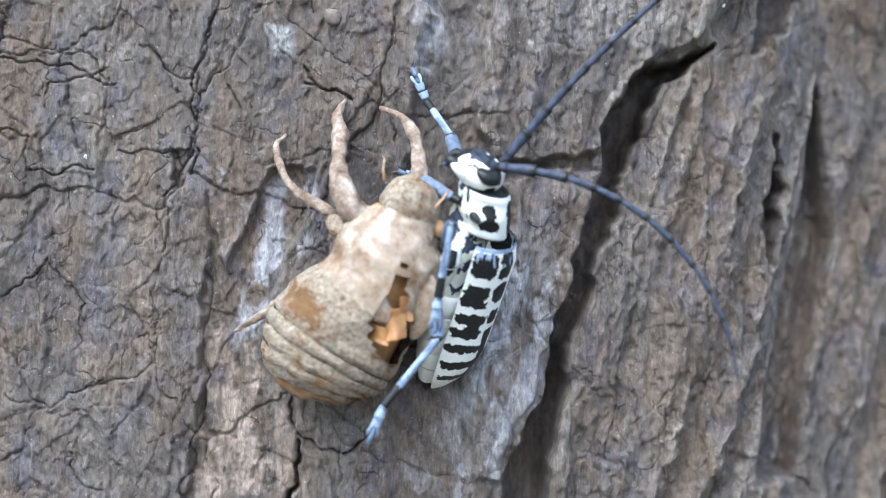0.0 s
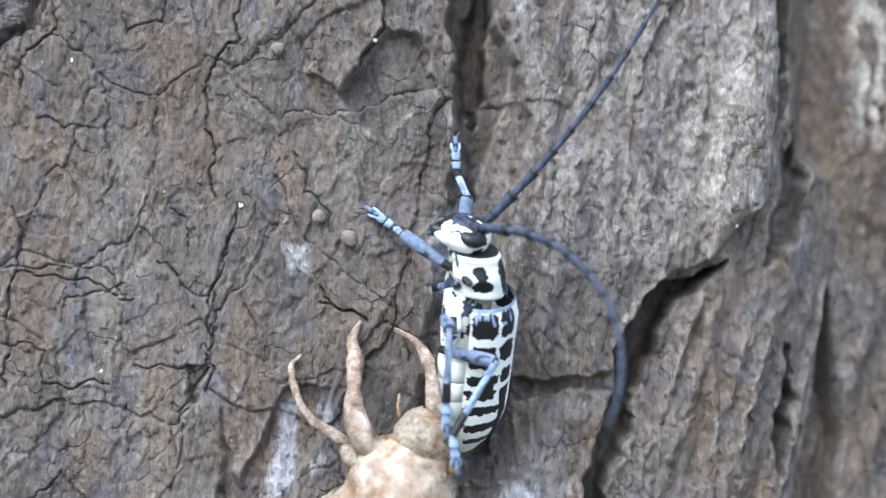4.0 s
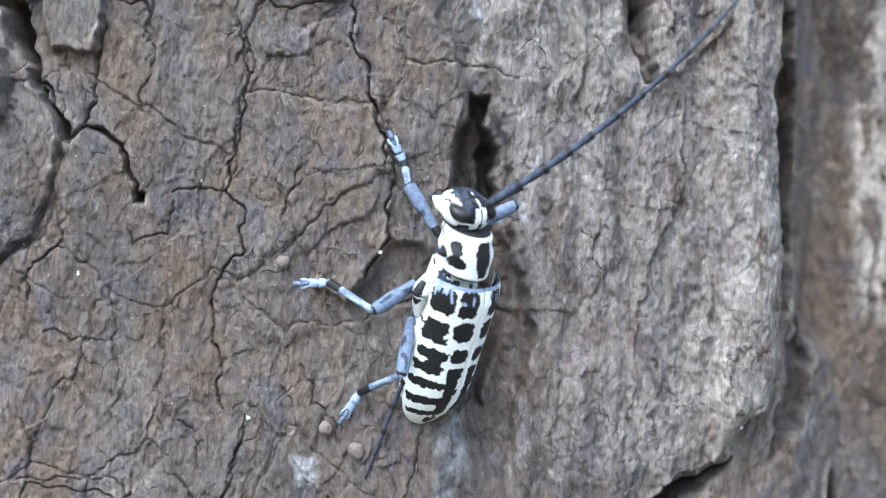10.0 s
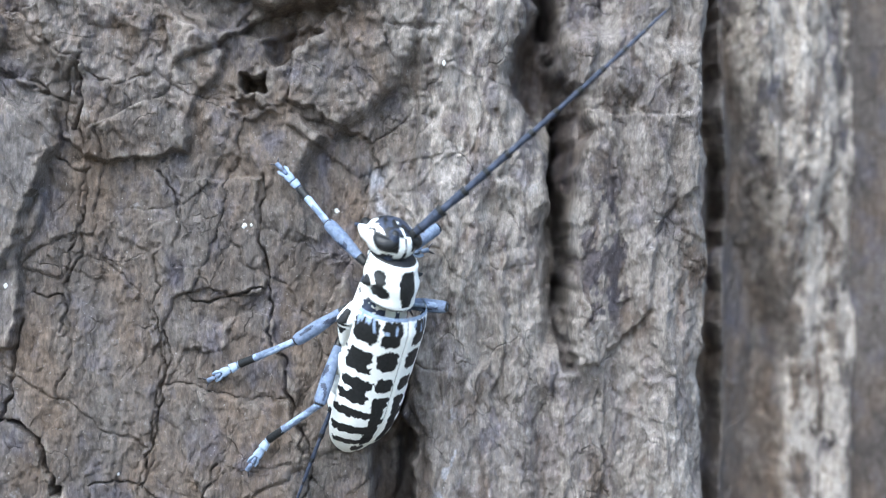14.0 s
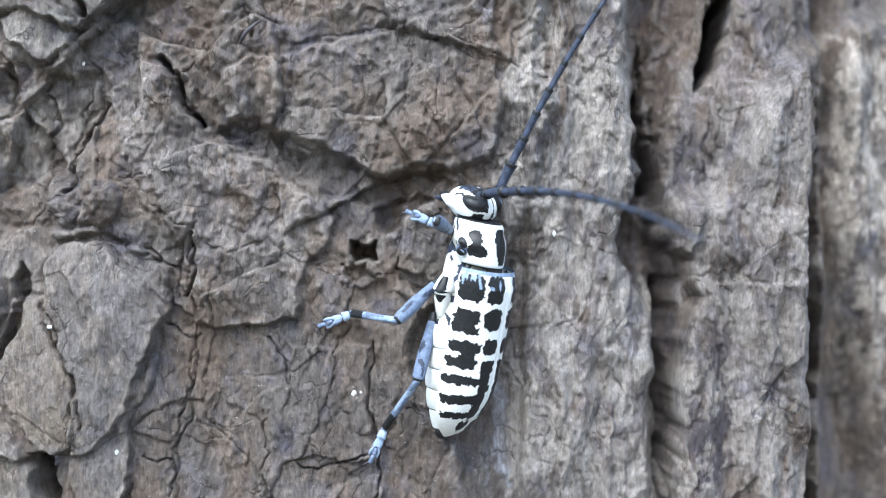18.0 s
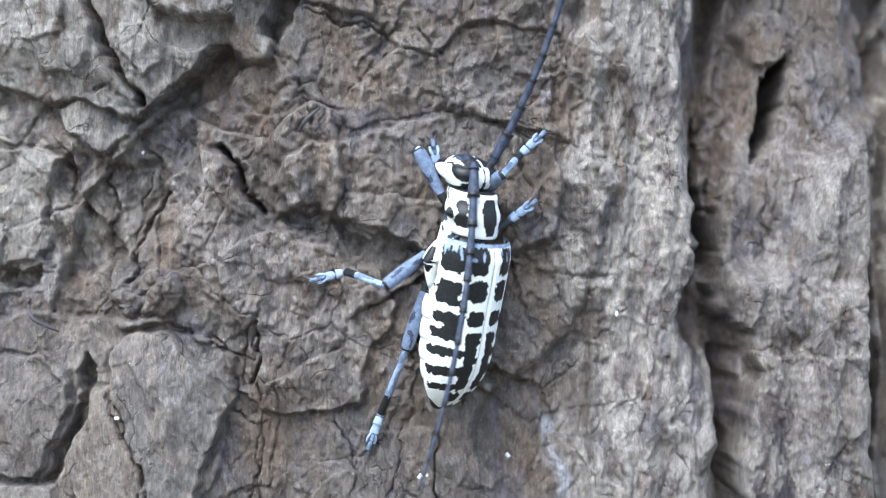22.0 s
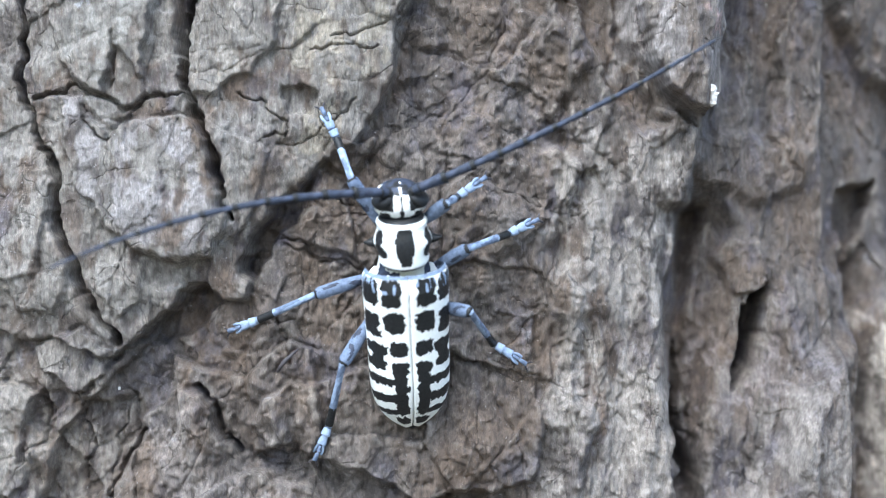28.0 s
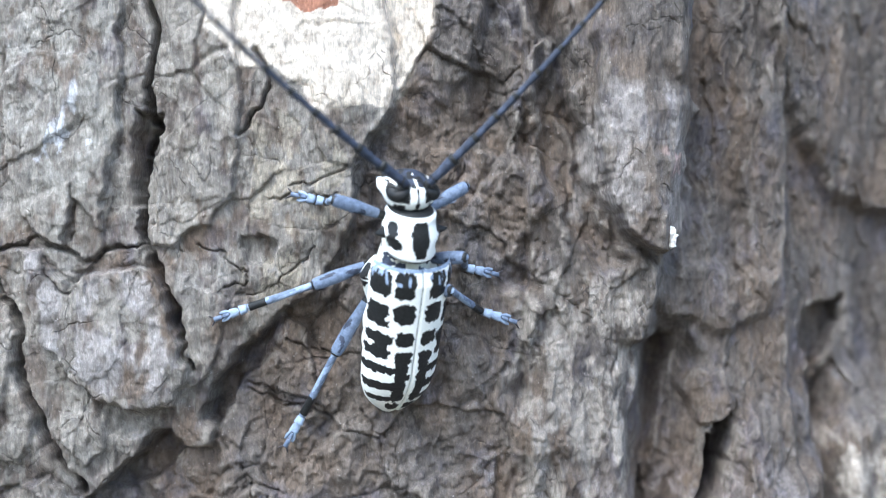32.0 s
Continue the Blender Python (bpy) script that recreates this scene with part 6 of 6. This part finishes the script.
# where each foot stands: from, to (seconds), across, up (mm)
FEET = {
    "front_left": [(0, 1.4, -6.0, 11.9), (2, 3, -10.8, 21.4), (4, 4.5, -12.4, 36.0), (6.5, 7.5, -11.9, 48.1), (8.5, 9, -12.6, 53.6), (10, 10.5, -10.3, 73.9), (11.5, 13, -16.4, 84.6), (14, 14.5, -15.3, 109.7), (17.5, 17.5, -9.9, 122.9), (18.5, 18.5, -14.3, 126.0), (19, 19, -14.2, 122.1), (20, 21, -26.0, 128.6), (22.5, 24.5, -29.7, 144.0), (25.5, 25.5, -33.0, 157.2), (28, 29, -28.1, 180.5), (30, 32, -26.6, 188.5)],
    "middle_left": [(0, 1, -1.2, -9.3), (2, 2, -0.0, -5.1), (3, 3.5, -1.3, 3.1), (4, 4, -1.2, 6.8), (6.5, 6.5, -22.1, 25.9), (7, 8.5, -23.8, 40.8), (9, 9.5, -21.5, 49.0), (10.5, 11, -23.8, 58.4), (12, 12.5, -25.0, 72.5), (13, 14, -23.8, 79.4), (14.5, 15, -26.2, 90.1), (15.5, 15.5, -23.7, 92.9), (17.5, 20.5, -23.4, 108.9), (21, 23.5, -32.8, 126.3), (24, 25.5, -39.8, 135.0), (27.5, 28.5, -41.1, 151.1), (29.5, 32, -37.3, 172.2)],
    "hind_left": [(0, 0.5, -9.2, -22.1), (1, 2, 2.4, -11.0), (3, 4.5, 0.2, 2.7), (6.5, 8, -11.6, 19.1), (9, 10.5, -16.7, 35.0), (11.5, 12.5, -17.9, 53.7), (13, 13.5, -18.1, 64.0), (14, 14, -17.7, 68.2), (14.5, 15.5, -13.8, 79.5), (17.5, 18.5, -16.2, 90.9), (19.5, 21, -19.6, 100.4), (21.5, 22, -25.3, 103.8), (23, 23.5, -27.3, 117.4), (24, 25.5, -23.9, 126.5), (27.5, 28, -29.3, 134.3), (28.5, 29.5, -30.0, 145.7), (30, 32, -29.1, 153.9)],
    "front_right": [(0, 1.5, -4.1, 25.3), (2, 2, 1.9, 29.4), (3, 3, 2.8, 44.4), (3.5, 4.5, -0.6, 45.6), (6.5, 7, 4.1, 52.6), (8, 8, 1.6, 55.6), (9, 9, -2.8, 63.4), (10.5, 10.5, 2.8, 79.9), (12.5, 13, -0.6, 94.9), (15.5, 15.5, 5.3, 111.2), (21, 22.5, -1.4, 146.0), (23.1, 24, -5.0, 162.7), (24.5, 27.5, -10.4, 166.0), (28.5, 30, -2.6, 176.9), (31.5, 31.5, -10.5, 198.2), (32, 32, -4.2, 188.5)],
    "middle_right": [(22, 24, -2.5, 137.0), (24.5, 25.5, -0.9, 145.0), (27.5, 30, 0.7, 166.1), (30.5, 32, 0.8, 177.3)],
    "hind_right": [(19, 19.5, -0.9, 89.9), (27.5, 29.5, -1.3, 146.8), (30.5, 31, -1.4, 160.0), (31.5, 32, 2.9, 171.0)],
}
LEGS = {"front": (7.2, 7.6, 5.4, (2.4, 3.8, -3.9), (8.0, 12.0)), "middle": (8.0, 9.2, 5.6, (3.4, -2.6, -3.6), (12.5, -3.5)), "hind": (8.8, 10.2, 5.8, (3.4, -7.2, -3.4), (10.0, -19.0))}
# how the antennae point: seconds, then the angle of the lower half and of the tip in degrees from level right, anticlockwise
RIGHT_ANTENNA = [(0, 50, 42), (1, 36, 38), (2, 40, 30), (2.7, 70, 60), (3.5, 52, 60), (4, 46, 57), (4.5, 42, 45), (6.5, 55, 50), (8, 46, 50), (9, 28, 27), (9.5, 22, 26), (10, 32, 42), (10.5, 42, 54),
                 (11, 36, 40), (12, 32, 42), (13, 46, 50), (14, 40, 42), (15, 56, 62), (15.5, 76, 80), (17.5, 76, 66), (18.5, 56, 50), (19, 43, 48), (20, 60, 75), (21, 65, 62), (21.5, 60, 58)]
RIGHT_ANTENNA += [(22, 62, 75), (23, 62, 48), (24, 50, 45), (25.5, 38, 42), (27.5, 36, 31), (28, 22, 27), (28.5, 30, 30), (29, 38, 40), (30, 32, 38), (30.5, 32, 42), (31, 62, 75), (31.5, 62, 72), (32, 43, 47)]
LEFT_ANTENNA = [(0, -8, -50), (0.4, -4, -28), (0.8, 32, 30), (1.2, 38, 36), (1.6, 8, 0), (2, -2, -72), (2.5, -8, -72), (2.75, 40, 30), (3, -18, -72), (3.25, -8, -70), (3.6, 8, -10), (4, -6, -72), (4.5, -14, -76), (6.25, -50, -96), (6.5, -60, -98), (6.75, 8, 0), (7, 72, 58), (7.25, 8, 0), (7.5, -58, -97), (8, -62, -99), (8.5, -74, -100),
                (9, -97, -106), (10.2, -99, -106), (12, -98, -106), (13, -92, -104), (15, -98, -108), (15.5, -90, -104), (17, 5, -15), (17.5, 6, -12), (18.5, -2, -30), (19, 42, 40), (19.5, 42, 40), (20, -6, -22), (20.5, -66, -92), (21, -78, -92), (21.5, -88, -98), (22, -92, -102), (22.5, -100, -110), (23, -190, -190)]
LEFT_ANTENNA += [(23.5, -195, -200), (24, -255, -260), (24.8, -135, -140), (25.5, -170, -185), (27.5, -219, -208), (28, -177, -164), (28.5, -124, -128), (29, -124, -124), (29.25, -188, -190), (29.5, -255, -260), (29.75, -312, -312), (30, -332, -326), (30.5, -332, -324), (31, -294, -288), (31.5, -300, -310), (31.75, -270, -280), (32, -218, -224)]
# how far the left antenna leans away from the bark
TOWARDS = [(0, 0), (1.6, 0), (2, 0.7), (2.6, 0.5), (3, 1.2), (4, 0.9), (4.5, 0.9), (6.5, 0), (8.5, 0), (9, -0.75), (15, -0.75), (15.5, 0), (17, 1.6), (18.5, 1.4), (20, 1.7), (20.5, 0.1), (22.4, 0.1), (23, 0.9), (24, 7.0), (24.8, 3.0), (25.5, 1.2), (27.5, 0), (28, 0.2), (28.5, 0.7), (29, 1.0), (29.5, 1.5), (29.8, 5), (30.4, 5), (30.7, 1), (31, 2.5), (31.5, 2.5), (32, 0.4)]
STEPS = [k * 0.25 for k in range(129)]


def surface(x, z):
    """Depth of the bark's face (mm) at a place."""
    i, j = int(round((z - ZS[0]) / STEP)), int(round((x - XS[0]) / STEP))
    return float(Y[min(max(i, 0), ny - 1), min(max(j, 0), nx - 1)])


def facing(x, z, reach):
    return min(surface(x + dx, z + dz) for dx in (-reach, 0, reach) for dz in (-reach, 0, reach))


def eased(rows, t, column):
    ts = [r[0] for r in rows]
    return float(np.interp(t, ts, [r[column] for r in rows]))


DEPTHS = []
for t in STEPS:
    x, z = eased(BODY, t, 1), eased(BODY, t, 2)
    DEPTHS.append(np.mean([facing(x + dx, z + dz, 2.0) for dx in (-4, 0, 4) for dz in (-14, -7, 0, 6)]))
DEPTHS = np.convolve(np.pad(DEPTHS, 6, mode="edge"), np.ones(13) / 13, mode="valid")


def body_pose(t):
    x, z, heading, roll, lift = [eased(BODY, t, k) for k in range(1, 6)]
    h, r, p = radians(heading), radians(roll), radians(lift)
    ahead = Vector((math.sin(h) * math.cos(p), -math.sin(p), math.cos(h) * math.cos(p)))
    lateral = Vector((math.cos(h), 0, -math.sin(h)))
    back = lateral.cross(ahead).normalized()
    up = back * math.cos(r) + lateral * math.sin(r)
    side = ahead.cross(up)
    y = float(np.interp(t, STEPS, DEPTHS)) - 5.6 - 0.25 * max(0.0, lift - 10)
    m = Matrix((side, ahead, up)).transposed().to_4x4()
    m.translation = Vector((x, y, z)) * MM
    return m


def aimed(base, direction, pole):
    """A pose at base (mm) whose y axis runs along direction and whose z axis leans to pole."""
    d = direction.normalized()
    x = d.cross(pole).normalized()
    m = Matrix((x, d, x.cross(d))).transposed().to_4x4()
    m.translation = base * MM
    return m


def resting(t, name, side):
    """Where a foot would stand beside the body at a time."""
    x, z, heading, roll, _ = [eased(BODY, t, k) for k in range(1, 6)]
    h, (ax, ay) = radians(heading), LEGS[name][4]
    if side > 0:
        ax *= max(0.0, min(1, 2.2 * (math.cos(radians(roll)) - 0.55)))
        ay *= 0.8
    return x + side * ax * math.cos(h) + ay * math.sin(h), z - side * ax * math.sin(h) + ay * math.cos(h)


def stands(name, side):
    """A full row of footholds: those seen, and steps of a second where none is known."""
    known = FEET[name + ("_left" if side < 0 else "_right")]
    rows, t = [], 0.0
    for a, b, x, z in known + [(33.0, 33.0, 0, 0)]:
        while a - t > 1.3:
            rows.append((t + 0.15, t + 0.75, *resting(t + 0.55, name, side)))
            t += 1.0
        if a < 32.5:
            rows.append((a, b, x, z))
            t = b + 0.2
    return rows


def foothold(rows, t):
    for (a, b, x, z), after in zip(rows, rows[1:] + [None]):
        if after is None or t < a:
            return x, z, 0.0
        if t <= b:
            return x, z, 0.0
        if t < after[0]:
            gap = after[0] - b
            swing = min(gap, 0.5)
            s = (t - (b + (gap - swing) / 2)) / swing
            s = min(max(s, 0), 1)
            s = s * s * (3 - 2 * s)
            return x + (after[2] - x) * s, z + (after[3] - z) * s, math.sin(math.pi * s)


def leg_rows(name, side, bodies):
    thigh, shin, foot, hip, _ = LEGS[name]
    rows, footholds = ([], [], []), stands(name, side)
    for t in STEPS:
        body = bodies[t]
        tuck = float(np.interp(t, (4.2, 6.2), (1, 0))) if side < 0 and name != "front" else float(np.interp(t, (0.4, 0.8, 1.5, 1.9), (0, 1, 1, 0))) if side < 0 else 0.0
        # knees: raised from the bark; the more the body rolls, the lower the middle and hind knees lie
        k = min(max((eased(BODY, t, 4) - 20) / 25, 0), 1) * (1 - tuck) if side < 0 else 0.0
        bent = {"front": Vector((0.25 * side, -1, 0.15)), "middle": Vector((0.15 * side, -1, 0.15 - 0.85 * k)), "hind": Vector(((0.25 - 0.1 * k) * side, -1 + 0.45 * k, 0.15 - 1.1 * k))}[name]
        pole = bent + Vector((1.6 * tuck * (0.15 if name == "middle" else 1), 0, 0))
        inv = body.inverted()
        root = (body @ (Vector((side * hip[0], hip[1], hip[2])) * MM)) / MM
        x, z, lift = foothold(footholds, t)
        tip = Vector((x, min(surface(x, z), facing(x, z, 0.6)) - 0.4 - 3.0 * lift, z))
        tip.y = tip.y * (1 - tuck) + min(tip.y, body.translation.y / MM - (3.5 if name == "front" else 5.0)) * tuck
        flat = Vector((tip.x - root.x, 0, tip.z - root.z))
        run = flat.normalized() if flat.length > 0.5 else Vector((side, 0, 0))
        ankle = tip - run * foot * 0.93
        ankle.y = min(facing(ankle.x, ankle.z, 0.6) - 1.1, tip.y - 0.4) - 1.0 * lift - 1.2 * tuck
        way = ankle - root
        d = min(way.length, (thigh + shin) * 0.985)
        d = max(d, abs(thigh - shin) + 1.5)
        ankle = root + way.normalized() * d
        along = (thigh ** 2 - shin ** 2 + d * d) / (2 * d)
        out = math.sqrt(max(thigh ** 2 - along ** 2, 0.01))
        w = way.normalized()
        bend = (pole - w * pole.dot(w)).normalized()
        knee = root + w * along + bend * out
        toe = tip - ankle
        if toe.length < 0.5:
            toe = run
        toe = toe.normalized()
        for part_rows, (base, direction) in zip(rows, ((root, knee - root), (knee, ankle - knee), (ankle, toe))):
            part_rows.append((t, inv @ aimed(base, direction, Vector((0.1, -1, 0.1)))))
    return rows


def antenna_rows(side, table, bodies):
    rows = [[] for _ in SEGMENTS]
    whole = sum(q for q, _ in SEGMENTS)
    for t in STEPS:
        body = bodies[t]
        inv = body.inverted()
        base = (body @ (Vector((side * 1.55, 9.4, -0.5)) * MM)) / MM
        a, b = eased(table, t, 1), eased(table, t, 2)
        near = eased(TOWARDS, t, 1) if side < 0 else 0.0
        under = float(np.interp(t, (8.4, 9, 15, 15.6), (0, 1, 1, 0))) if side < 0 else 0.0
        a, b = [q * (1 - under) - (95 + eased(BODY, t, 3)) * under for q in (a, b)]
        run = 0.0
        for link, (length, _) in zip(rows, SEGMENTS):
            u = (run + length / 2) / whole
            angle = a + (b - a) * 2.0 * max(0.0, u - 0.1)
            share = (1 if u < 0.36 else 0.3) if near < 0 else 1
            d = Vector((math.cos(radians(angle)), -0.18 * (1 - u) - share * near, math.sin(radians(angle)))).normalized()
            link.append((t, inv @ aimed(base, d, Vector((0, -1, 0)))))
            base = base + d * (length - 0.1)
            run += length
    return rows


def motions():
    bodies = {t: body_pose(t) for t in STEPS}
    walk(beetle, [(t, bodies[t]) for t in STEPS])
    for side in (-1, 1):
        for name in LEGS:
            for ob, rows in zip(leg(*LEGS[name][:3]), leg_rows(name, side, bodies)):
                walk(ob, rows)
        for ob, rows in zip(antenna(), antenna_rows(side, LEFT_ANTENNA if side < 0 else RIGHT_ANTENNA, bodies)):
            walk(ob, rows)


motions()
